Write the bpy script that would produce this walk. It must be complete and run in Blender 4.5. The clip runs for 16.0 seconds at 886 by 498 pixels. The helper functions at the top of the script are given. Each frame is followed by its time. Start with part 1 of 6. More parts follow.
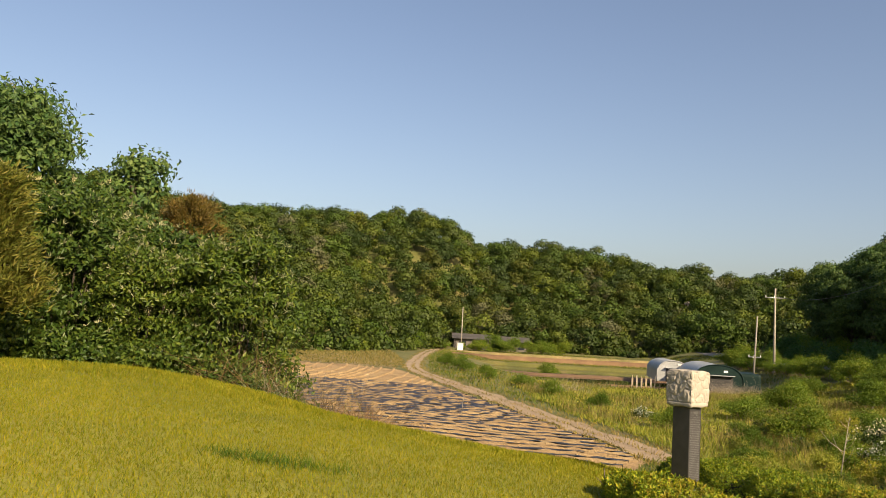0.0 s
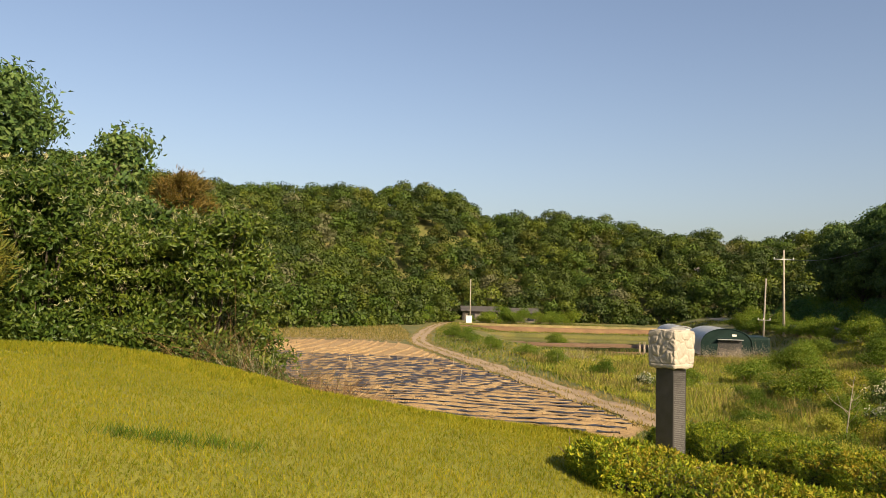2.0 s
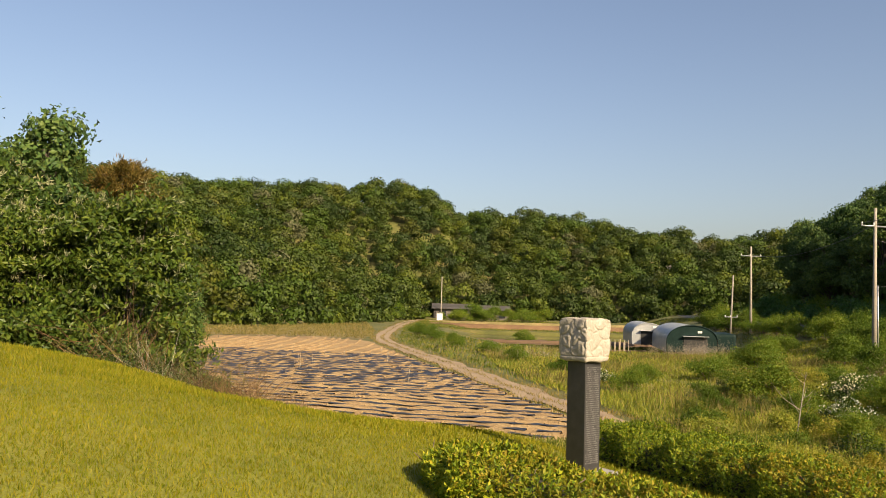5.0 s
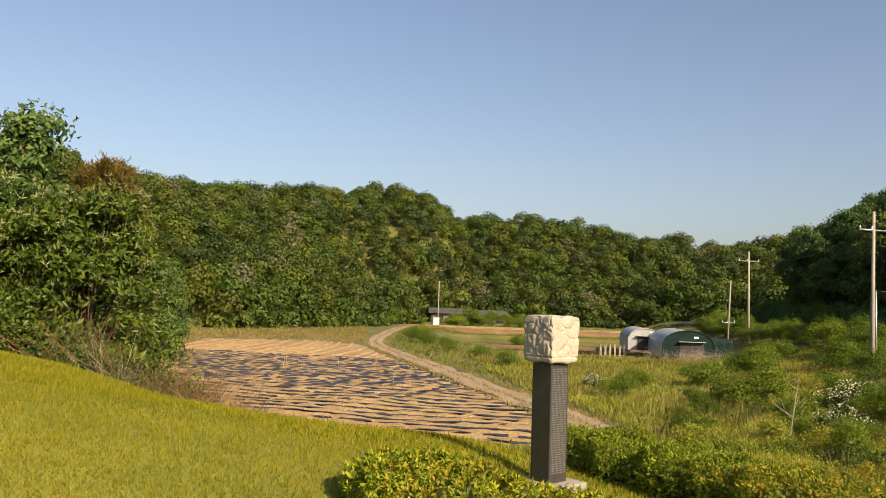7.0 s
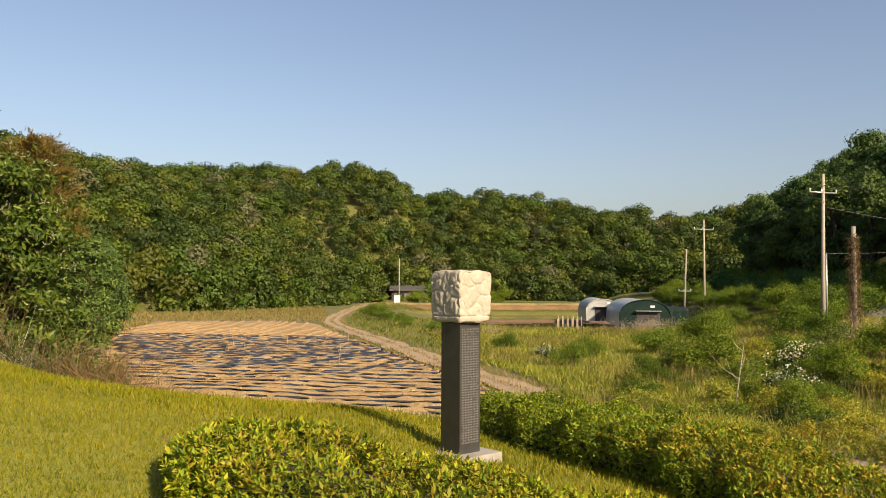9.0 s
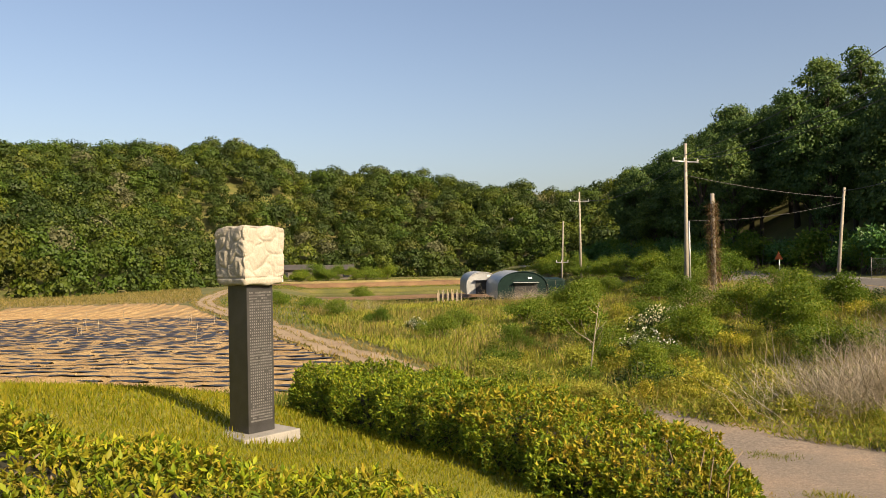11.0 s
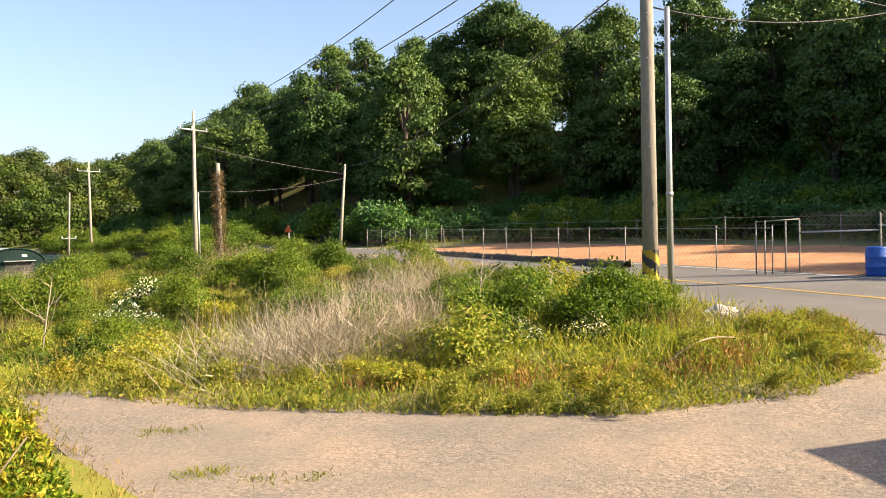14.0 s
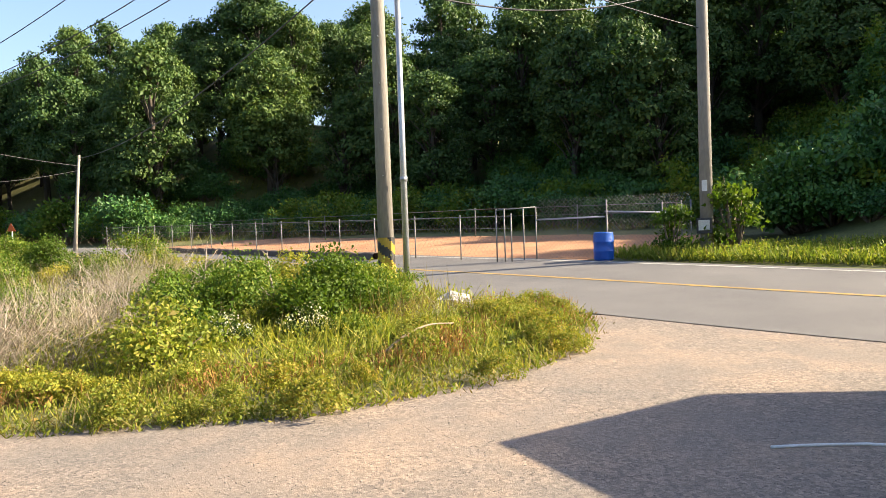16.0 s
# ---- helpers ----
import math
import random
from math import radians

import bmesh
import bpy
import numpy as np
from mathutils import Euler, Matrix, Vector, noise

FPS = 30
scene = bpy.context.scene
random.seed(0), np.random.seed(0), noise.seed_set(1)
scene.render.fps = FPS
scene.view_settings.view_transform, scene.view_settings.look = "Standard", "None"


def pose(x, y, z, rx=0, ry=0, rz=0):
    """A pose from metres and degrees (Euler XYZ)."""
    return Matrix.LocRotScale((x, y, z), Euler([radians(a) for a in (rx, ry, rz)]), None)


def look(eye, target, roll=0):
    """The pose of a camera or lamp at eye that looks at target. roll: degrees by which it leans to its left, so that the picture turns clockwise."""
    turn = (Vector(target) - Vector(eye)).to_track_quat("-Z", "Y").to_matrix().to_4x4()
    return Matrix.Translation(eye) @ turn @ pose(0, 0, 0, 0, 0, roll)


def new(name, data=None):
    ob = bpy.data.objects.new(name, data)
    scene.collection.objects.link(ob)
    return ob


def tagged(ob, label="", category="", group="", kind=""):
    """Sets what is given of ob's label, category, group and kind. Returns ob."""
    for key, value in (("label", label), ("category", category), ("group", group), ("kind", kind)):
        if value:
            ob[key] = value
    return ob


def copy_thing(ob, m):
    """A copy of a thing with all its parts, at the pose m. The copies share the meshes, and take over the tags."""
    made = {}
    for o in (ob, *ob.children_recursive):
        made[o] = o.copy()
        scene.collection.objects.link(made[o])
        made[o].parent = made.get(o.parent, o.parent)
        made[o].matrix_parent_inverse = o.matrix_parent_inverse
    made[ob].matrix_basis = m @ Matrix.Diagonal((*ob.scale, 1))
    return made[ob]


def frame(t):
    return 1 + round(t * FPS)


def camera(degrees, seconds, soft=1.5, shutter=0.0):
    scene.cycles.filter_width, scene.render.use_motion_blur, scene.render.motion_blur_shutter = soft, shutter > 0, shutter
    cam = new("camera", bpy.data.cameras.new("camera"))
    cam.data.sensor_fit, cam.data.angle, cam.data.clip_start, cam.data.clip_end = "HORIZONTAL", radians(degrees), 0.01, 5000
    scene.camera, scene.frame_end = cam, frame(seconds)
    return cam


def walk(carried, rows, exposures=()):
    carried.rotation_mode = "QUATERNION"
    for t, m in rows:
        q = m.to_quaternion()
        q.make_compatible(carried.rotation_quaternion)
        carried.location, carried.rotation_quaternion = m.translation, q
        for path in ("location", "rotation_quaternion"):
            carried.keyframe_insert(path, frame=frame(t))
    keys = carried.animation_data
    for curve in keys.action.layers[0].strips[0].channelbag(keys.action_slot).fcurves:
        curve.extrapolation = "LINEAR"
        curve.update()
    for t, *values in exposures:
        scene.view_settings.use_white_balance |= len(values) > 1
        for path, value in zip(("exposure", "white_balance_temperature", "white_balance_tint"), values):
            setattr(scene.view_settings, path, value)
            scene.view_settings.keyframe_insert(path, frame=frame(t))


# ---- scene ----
cam = camera(57.4, 16.0, soft=0.75)
PATH = [
    (0, (0.129, 0.358, 1.618), (0.131, 2.528, 1.822), 3.3),
    (0.5, (0.310, 0.521, 1.594), (0.328, 2.691, 1.796), 3.0),
    (1, (0.485, 0.730, 1.558), (0.500, 2.903, 1.735), 2.6),
    (1.5, (0.699, 1.021, 1.518), (0.679, 3.196, 1.662), 2.4),
    (2, (0.993, 1.402, 1.472), (0.971, 3.577, 1.606), 1.5),
    (2.5, (1.223, 1.742, 1.455), (1.201, 3.919, 1.585), 1.0),
    (3, (1.502, 2.050, 1.412), (1.503, 4.226, 1.547), 0.7),
    (3.5, (1.749, 2.300, 1.381), (1.766, 4.476, 1.512), 0.7),
    (4, (1.987, 2.568, 1.330), (2.024, 4.744, 1.460), 1.1),
    (6.3, (2.906, 3.682, 1.202), (2.939, 5.857, 1.345), 2.1),
    (6.5, (2.955, 3.791, 1.173), (2.993, 5.966, 1.320), 2.1),
    (7, (3.139, 4.045, 1.161), (3.176, 6.220, 1.306), 1.9),
    (7.5, (3.357, 4.308, 1.125), (3.390, 6.483, 1.268), 1.7),
    (8, (3.620, 4.597, 1.034), (3.682, 6.771, 1.185), 0.7),
    (8.5, (3.860, 4.852, 0.954), (3.938, 7.027, 1.079), 0.0),
    (9, (4.065, 5.181, 0.875), (4.201, 7.354, 0.964), 0.3),
    (9.2, (4.171, 5.284, 0.860), (4.355, 7.456, 0.918), 0.3),
    (11.3, (5.549, 6.290, 0.575), (6.048, 8.413, 0.588), -1.5),
    (11.5, (5.676, 6.357, 0.566), (6.232, 8.465, 0.557), -1.7),
    (12, (6.036, 6.589, 0.54), (6.761, 8.645, 0.52), -1.4),
    (12.5, (6.480, 6.790, 0.434), (7.561, 8.683, 0.418), -1.8),
    (13, (6.903, 6.923, 0.347), (8.186, 8.685, 0.312), -1.3),
    (13.5, (7.275, 7.037, 0.241), (8.671, 8.711, 0.211), -1.4),
    (14, (7.688, 7.131, 0.136), (9.183, 8.716, 0.081), -1.3),
    (14.5, (8.074, 7.238, 0.041), (9.657, 8.735, -0.013), -1.3),
    (15, (8.459, 7.274, -0.027), (10.108, 8.699, -0.097), -1.7),
    (15.5, (8.845, 7.301, -0.087), (10.613, 8.574, -0.164), -1.8),
    (16, (9.239, 7.235, -0.129), (11.113, 8.346, -0.206), -2.0),
]
walk(cam, [(t, look(eye, target, roll)) for t, eye, target, roll in PATH], [(0, 0.98, 7000, 13), (9, 1.0, 7000, 13), (12.5, 1.24, 7000, 13), (13.5, 1.66, 6800, 12), (16, 1.95, 6150, 11)])

# ---- world and sun ----
SUN_ELEV, SUN_XY = 29.0, (0.55, -0.835)
world = bpy.data.worlds.new("sky")
scene.world = world
world.use_nodes = True
wn = world.node_tree
sky = wn.nodes.new("ShaderNodeTexSky")
sky.sky_type, sky.sun_disc = "NISHITA", False
sky.sun_elevation = radians(SUN_ELEV)
sky.sun_rotation = math.atan2(SUN_XY[0], SUN_XY[1])
sky.air_density, sky.dust_density, sky.ozone_density = 1.0, 2.6, 1.6
haze = wn.nodes.new("ShaderNodeMix")
haze.data_type, haze.blend_type = "RGBA", "MULTIPLY"
haze.inputs[0].default_value, haze.inputs[7].default_value = 1.0, (1.02, 0.985, 1.0, 1)
wn.links.new(sky.outputs[0], haze.inputs[6])
wn.links.new(haze.outputs[2], wn.nodes["Background"].inputs[0])
wn.nodes["Background"].inputs[1].default_value = 0.08
sun = new("sun", bpy.data.lights.new("sun", "SUN"))
sun.data.energy, sun.data.angle, sun.data.color = 5.0, radians(0.55), (1.0, 0.82, 0.56)
sun_dir = Vector((SUN_XY[0], SUN_XY[1], math.tan(radians(SUN_ELEV)) * math.hypot(*SUN_XY)))
sun.matrix_world = look(sun_dir * 50, (0, 0, 0))

rng = np.random.default_rng(7)


# ---- materials ----
def nodes_of(name):
    m = bpy.data.materials.new(name)
    m.use_nodes = True
    t = m.node_tree
    return m, t, t.nodes["Principled BSDF"]


def ramp(t, source, stops):
    r = t.nodes.new("ShaderNodeValToRGB")
    el = r.color_ramp.elements
    while len(el) < len(stops):
        el.new(0.5)
    for e, (p, c) in zip(el, stops):
        e.position, e.color = p, (*c, 1)
    t.links.new(source, r.inputs[0])
    return r.outputs[0]


def noise_tex(t, scale, detail=4, rough=0.55, coord="Object", stretch=None):
    c = t.nodes.new("ShaderNodeTexCoord")
    n = t.nodes.new("ShaderNodeTexNoise")
    n.inputs["Scale"].default_value, n.inputs["Detail"].default_value, n.inputs["Roughness"].default_value = scale, detail, rough
    src = c.outputs[coord]
    if stretch:
        mp = t.nodes.new("ShaderNodeMapping")
        mp.inputs["Scale"].default_value = stretch
        t.links.new(src, mp.inputs[0])
        src = mp.outputs[0]
    t.links.new(src, n.inputs["Vector"])
    return n.outputs[0]


def mix(t, fac, a, b, blend="MIX"):
    m = t.nodes.new("ShaderNodeMix")
    m.data_type, m.blend_type = "RGBA", blend
    for sock, v in ((m.inputs[0], fac), (m.inputs[6], a), (m.inputs[7], b)):
        if isinstance(v, (int, float)):
            sock.default_value = v
        elif isinstance(v, tuple):
            sock.default_value = (*v, 1)
        else:
            t.links.new(v, sock)
    return m.outputs[2]


def bump(t, p, height, strength, distance=0.02):
    b = t.nodes.new("ShaderNodeBump")
    b.inputs["Strength"].default_value, b.inputs["Distance"].default_value = strength, distance
    t.links.new(height, b.inputs["Height"])
    t.links.new(b.outputs[0], p.inputs["Normal"])


def surface_mat(name, stops, scale, rough=0.9, fine=60.0, fine_mix=0.35, bump_s=0.4, bump_d=0.02, metal=0.0, stretch=None, fine_stops=None):
    """A ground or wall surface: broad patches from stops, overlaid with fine grain and relief."""
    m, t, p = nodes_of(name)
    broad = ramp(t, noise_tex(t, scale, 5, 0.6, stretch=stretch), stops)
    f = noise_tex(t, fine, 3, 0.6, stretch=stretch)
    grain = ramp(t, f, fine_stops or [(0.3, (0.45, 0.45, 0.45)), (0.7, (1.25, 1.25, 1.25))])
    col = mix(t, fine_mix, broad, grain, "MULTIPLY")
    t.links.new(col, p.inputs["Base Color"])
    p.inputs["Roughness"].default_value, p.inputs["Metallic"].default_value = rough, metal
    bump(t, p, f, bump_s, bump_d)
    return m


def leaf_mat(name, stops, trans=0.35, patch=0.25, patch_scale=0.5, rough=0.55, tint=None):
    """Leaves: colour by leaf, shifted in broad patches and by plant; some light passes through."""
    m, t, p = nodes_of(name)
    g = t.nodes.new("ShaderNodeNewGeometry")
    col = ramp(t, g.outputs["Random Per Island"], stops)
    patches = ramp(t, noise_tex(t, patch_scale, 3, 0.6), [(0.32, (0.55, 0.62, 0.6)), (0.68, (1.35, 1.25, 1.0))])
    col = mix(t, patch * 2, col, patches, "MULTIPLY")
    oi = t.nodes.new("ShaderNodeObjectInfo")
    per = ramp(t, oi.outputs["Random"], tint or [(0.0, (0.8, 0.88, 0.85)), (0.5, (1.0, 1.0, 1.0)), (1.0, (1.2, 1.1, 0.85))])
    col = mix(t, 1.0, col, per, "MULTIPLY")
    t.links.new(col, p.inputs["Base Color"])
    p.inputs["Roughness"].default_value = rough
    p.inputs["Specular IOR Level"].default_value = 0.18
    tr = t.nodes.new("ShaderNodeBsdfTranslucent")
    t.links.new(mix(t, 1.0, col, (1.25, 1.3, 0.6), "MULTIPLY"), tr.inputs[0])
    mx = t.nodes.new("ShaderNodeMixShader")
    mx.inputs[0].default_value = trans
    t.links.new(p.outputs[0], mx.inputs[1])
    t.links.new(tr.outputs[0], mx.inputs[2])
    t.links.new(mx.outputs[0], t.nodes["Material Output"].inputs[0])
    return m


M_ground = surface_mat("rough_grass_earth", [(0.3, (0.06, 0.074, 0.015)), (0.5, (0.107, 0.111, 0.023)), (0.7, (0.161, 0.134, 0.047))], 0.25, fine=7.0, fine_mix=0.6)
M_lawn = surface_mat("lawn_turf", [(0.3, (0.136, 0.157, 0.010)), (0.55, (0.199, 0.199, 0.013)), (0.75, (0.248, 0.224, 0.019))], 0.35, fine=38.0, fine_mix=0.6, bump_s=0.8)
M_gravel, _t, _p = nodes_of("gravel_and_sand")
_co = _t.nodes.new("ShaderNodeTexCoord")
_cells = []
for _s in (34.0, 85.0):
    _v = _t.nodes.new("ShaderNodeTexVoronoi")
    _v.inputs["Scale"].default_value = _s
    _t.links.new(_co.outputs["Object"], _v.inputs["Vector"])
    _cells.append(_v)
_sand = ramp(_t, noise_tex(_t, 0.5, 5, 0.65), [(0.34, (0.165, 0.142, 0.118)), (0.5, (0.205, 0.166, 0.13)), (0.64, (0.265, 0.2, 0.143))])
_st1 = ramp(_t, _cells[0].outputs["Color"], [(0.1, (0.5, 0.5, 0.53)), (0.5, (0.95, 0.95, 0.95)), (0.9, (1.55, 1.53, 1.5))])
_st2 = ramp(_t, _cells[1].outputs["Color"], [(0.1, (0.6, 0.6, 0.6)), (0.9, (1.3, 1.3, 1.3))])
_where = ramp(_t, noise_tex(_t, 0.45, 4, 0.6), [(0.38, (0.12, 0.25, 0.25)), (0.6, (0.75, 0.75, 0.75))])
_c = mix(_t, _where, _sand, mix(_t, 1.0, _sand, _st1, "MULTIPLY"))
_c = mix(_t, 0.6, _c, _st2, "MULTIPLY")
_t.links.new(_c, _p.inputs["Base Color"])
_p.inputs["Roughness"].default_value = 0.92
bump(_t, _p, _cells[1].outputs["Distance"], 0.4, 0.008)
M_asphalt = surface_mat("worn_asphalt", [(0.3, (0.097, 0.093, 0.090)), (0.7, (0.144, 0.136, 0.127))], 0.5, rough=0.85, fine=90.0, fine_mix=0.35, bump_s=0.25)
M_white_line = surface_mat("white_road_paint", [(0.35, (0.257, 0.251, 0.234)), (0.6, (0.428, 0.416, 0.388))], 3.0, fine=40)
M_yellow_line = surface_mat("yellow_road_paint", [(0.35, (0.228, 0.154, 0.057)), (0.6, (0.371, 0.239, 0.057))], 3.0, fine=40)
M_soil = surface_mat("dry_field_soil", [(0.3, (0.228, 0.150, 0.069)), (0.5, (0.308, 0.209, 0.097)), (0.7, (0.375, 0.271, 0.131))], 0.7, fine=9.0, fine_mix=0.55, bump_s=0.9, bump_d=0.06)
M_orange = surface_mat("orange_clay", [(0.3, (0.288, 0.132, 0.059)), (0.55, (0.399, 0.199, 0.092)), (0.75, (0.464, 0.264, 0.137))], 0.25, fine=5.0, fine_mix=0.5, bump_s=0.8, bump_d=0.05, stretch=(1, 2.5, 1))
M_track = surface_mat("dirt_track", [(0.3, (0.228, 0.168, 0.107)), (0.6, (0.315, 0.241, 0.154))], 0.6, fine=12.0, fine_mix=0.5)
M_dry_grass = surface_mat("dry_grass_strip", [(0.3, (0.107, 0.101, 0.034)), (0.55, (0.214, 0.168, 0.067)), (0.75, (0.281, 0.201, 0.094))], 0.3, fine=6.0, fine_mix=0.6)
M_paddy = surface_mat("paddy_grass", [(0.3, (0.057, 0.067, 0.013)), (0.6, (0.114, 0.111, 0.023)), (0.75, (0.181, 0.134, 0.054))], 0.2, fine=5.0, fine_mix=0.6)
M_mud = surface_mat("paddy_mud_bank", [(0.3, (0.101, 0.058, 0.030)), (0.7, (0.181, 0.110, 0.055))], 0.4, fine=6.0)
M_concrete = surface_mat("grey_concrete", [(0.3, (0.241, 0.221, 0.188)), (0.7, (0.322, 0.295, 0.248))], 1.5, fine=30.0, rough=0.85)
M_curb = surface_mat("stained_low_wall", [(0.3, (0.042, 0.034, 0.027)), (0.7, (0.145, 0.103, 0.072))], 1.0, fine=14.0, bump_s=0.7)
M_galv = surface_mat("galvanised_steel", [(0.3, (0.357, 0.374, 0.391)), (0.7, (0.493, 0.51, 0.527))], 2.0, rough=0.42, fine=40, metal=0.75, bump_s=0.05)
M_mesh = surface_mat("dull_wire", [(0.3, (0.08, 0.08, 0.08)), (0.7, (0.134, 0.134, 0.134))], 2.0, rough=0.6, fine=40)
M_cap = surface_mat("carved_pale_granite", [(0.3, (0.268, 0.245, 0.201)), (0.7, (0.369, 0.342, 0.295))], 3.0, fine=55.0, fine_mix=0.35, bump_s=0.35)
M_shaft = surface_mat("dark_granite", [(0.3, (0.024, 0.024, 0.025)), (0.7, (0.043, 0.043, 0.046))], 6.0, rough=0.32, fine=140.0, fine_mix=0.5, bump_s=0.05)
M_letter = surface_mat("engraved_grey_granite", [(0.3, (0.134, 0.134, 0.134)), (0.7, (0.201, 0.201, 0.201))], 20.0, fine=120.0)
M_plinth = surface_mat("grey_granite_slab", [(0.3, (0.201, 0.194, 0.181)), (0.7, (0.295, 0.288, 0.268))], 5.0, fine=90.0)
M_drum = surface_mat("blue_plastic", [(0.3, (0.006, 0.06, 0.336)), (0.7, (0.012, 0.088, 0.4))], 4.0, rough=0.4, fine=30, fine_mix=0.15, bump_s=0.05)
M_green_sheet = surface_mat("dark_green_tarpaulin", [(0.3, (0.006, 0.017, 0.015)), (0.7, (0.01, 0.026, 0.024))], 1.2, rough=0.55, fine=10, bump_s=0.3)
M_green_sheet.node_tree.nodes["Principled BSDF"].inputs["Specular IOR Level"].default_value = 0.1
M_white_sheet = surface_mat("white_greenhouse_film", [(0.3, (0.24, 0.256, 0.264)), (0.7, (0.336, 0.352, 0.36))], 0.8, rough=0.4, fine=6, fine_mix=0.25, bump_s=0.2)
M_bark = surface_mat("tree_bark", [(0.3, (0.034, 0.027, 0.02)), (0.7, (0.08, 0.064, 0.047))], 2.0, fine=18.0, bump_s=0.8, stretch=(1, 1, 0.25))
M_pine_bark = surface_mat("dry_branch_bark", [(0.3, (0.107, 0.08, 0.057)), (0.7, (0.201, 0.154, 0.114))], 2.0, fine=18.0, bump_s=0.5)
M_wood_pole = surface_mat("weathered_pole_concrete", [(0.3, (0.201, 0.184, 0.161)), (0.7, (0.276, 0.256, 0.230))], 1.2, fine=22.0, stretch=(1, 1, 0.2))
M_wire = surface_mat("black_cable", [(0.3, (0.012, 0.012, 0.013)), (0.7, (0.02, 0.02, 0.022))], 5.0, rough=0.5)
M_black_paint = surface_mat("black_warning_paint", [(0.3, (0.012, 0.012, 0.012)), (0.7, (0.03, 0.03, 0.03))], 5.0, rough=0.5)
M_yellow_paint = surface_mat("yellow_warning_paint", [(0.3, (0.335, 0.214, 0.01)), (0.7, (0.436, 0.288, 0.013))], 5.0, rough=0.5)
M_roof = surface_mat("dull_roof_sheet", [(0.3, (0.045, 0.042, 0.04)), (0.7, (0.08, 0.075, 0.07))], 0.8, rough=0.7)
M_wall = surface_mat("dull_house_wall", [(0.3, (0.087, 0.078, 0.07)), (0.7, (0.131, 0.118, 0.105))], 0.8)
M_window = surface_mat("dark_window_glass", [(0.3, (0.015, 0.018, 0.022)), (0.7, (0.025, 0.03, 0.035))], 1.0, rough=0.1)
M_white = surface_mat("white_paint", [(0.3, (0.595, 0.595, 0.578)), (0.7, (0.68, 0.68, 0.663))], 2.0, rough=0.5)
M_orange_sign = surface_mat("orange_sign_paint", [(0.3, (0.369, 0.067, 0.013)), (0.7, (0.436, 0.101, 0.02))], 2.0, rough=0.5)
M_stone = surface_mat("pale_field_stone", [(0.3, (0.281, 0.268, 0.248)), (0.7, (0.402, 0.382, 0.348))], 4.0, fine=30)

M_water, _t, _p = nodes_of("pond_water")
_p.inputs["Base Color"].default_value = (0.05, 0.045, 0.022, 1)
_p.inputs["Roughness"].default_value, _p.inputs["IOR"].default_value = 0.04, 1.33
bump(_t, _p, noise_tex(_t, 1.6, 2), 0.05, 0.02)

# foliage
M_grass = leaf_mat("lawn_blades", [(0, (0.109, 0.142, 0.008)), (0.5, (0.166, 0.177, 0.010)), (1, (0.247, 0.215, 0.023))], 0.4, 0.2, 0.6)
M_tuft = leaf_mat("long_grass", [(0, (0.052, 0.105, 0.011)), (1, (0.105, 0.148, 0.017))], 0.4, 0.15, 1.0)
M_hedge = leaf_mat("hedge_leaves", [(0, (0.047, 0.085, 0.010)), (0.4, (0.113, 0.180, 0.014)), (0.85, (0.235, 0.275, 0.020)), (1, (0.291, 0.260, 0.035))], 0.22, 0.4, 1.1)
M_hedge_tip = leaf_mat("orange_hedge_tips", [(0, (0.17, 0.18, 0.018)), (0.5, (0.28, 0.25, 0.022)), (1, (0.34, 0.23, 0.035))], 0.25, 0.3, 1.1)
# near-black colour that stands for the shade inside the hedges
M_hedge_shade = surface_mat("hedge_inner_shade", [(0.3, (0.013, 0.015, 0.005)), (0.7, (0.027, 0.023, 0.01))], 4.0, fine=30)
M_shrub = leaf_mat("shrub_leaves", [(0, (0.059, 0.114, 0.014)), (0.5, (0.102, 0.168, 0.017)), (1, (0.183, 0.213, 0.035))], 0.35, 0.25, 0.5)
M_dark_shrub = leaf_mat("dark_glossy_leaves", [(0, (0.022, 0.047, 0.009)), (0.6, (0.044, 0.079, 0.014)), (1, (0.077, 0.106, 0.018))], 0.14, 0.25, 0.5, 0.4)
# copy of the dark shrub leaves, lightened and blued to paint sky-lit shade
M_under_skylit = leaf_mat("undergrowth_skylit_leaves", [(0, (0.028, 0.081, 0.025)), (0.6, (0.056, 0.138, 0.036)), (1, (0.098, 0.183, 0.047))], 0.14, 0.25, 0.5, 0.4)
M_tree = leaf_mat("oak_leaves", [(0, (0.030, 0.068, 0.021)), (0.5, (0.055, 0.103, 0.026)), (1, (0.100, 0.149, 0.043))], 0.16, 0.25, 0.22)
M_young_pine = leaf_mat("olive_pine_needles", [(0, (0.051, 0.070, 0.013)), (0.6, (0.095, 0.109, 0.020)), (1, (0.136, 0.125, 0.032))], 0.2, 0.2, 0.4)
M_pine = leaf_mat("brownish_pine_needles", [(0, (0.07, 0.06, 0.014)), (0.6, (0.125, 0.092, 0.022)), (1, (0.18, 0.115, 0.03))], 0.15, 0.2, 0.4)
FAR_TINTS = (("deep_green", (0.66, 0.8, 0.9)), ("mid_green", (0.85, 1.0, 1.0)), ("bright_green", (1.05, 1.28, 1.0)), ("yellow_green", (1.3, 1.36, 0.95)), ("brown_green", (1.25, 1.1, 1.0)))
M_fars = [leaf_mat("far_leaves_" + k, [(p, tuple(a * b for a, b in zip(c, m))) for p, c in ((0, (0.03, 0.046, 0.008)), (0.5, (0.044, 0.062, 0.01)), (1, (0.065, 0.079, 0.014)))], 0.15, 0.3, 0.1) for k, m in FAR_TINTS]
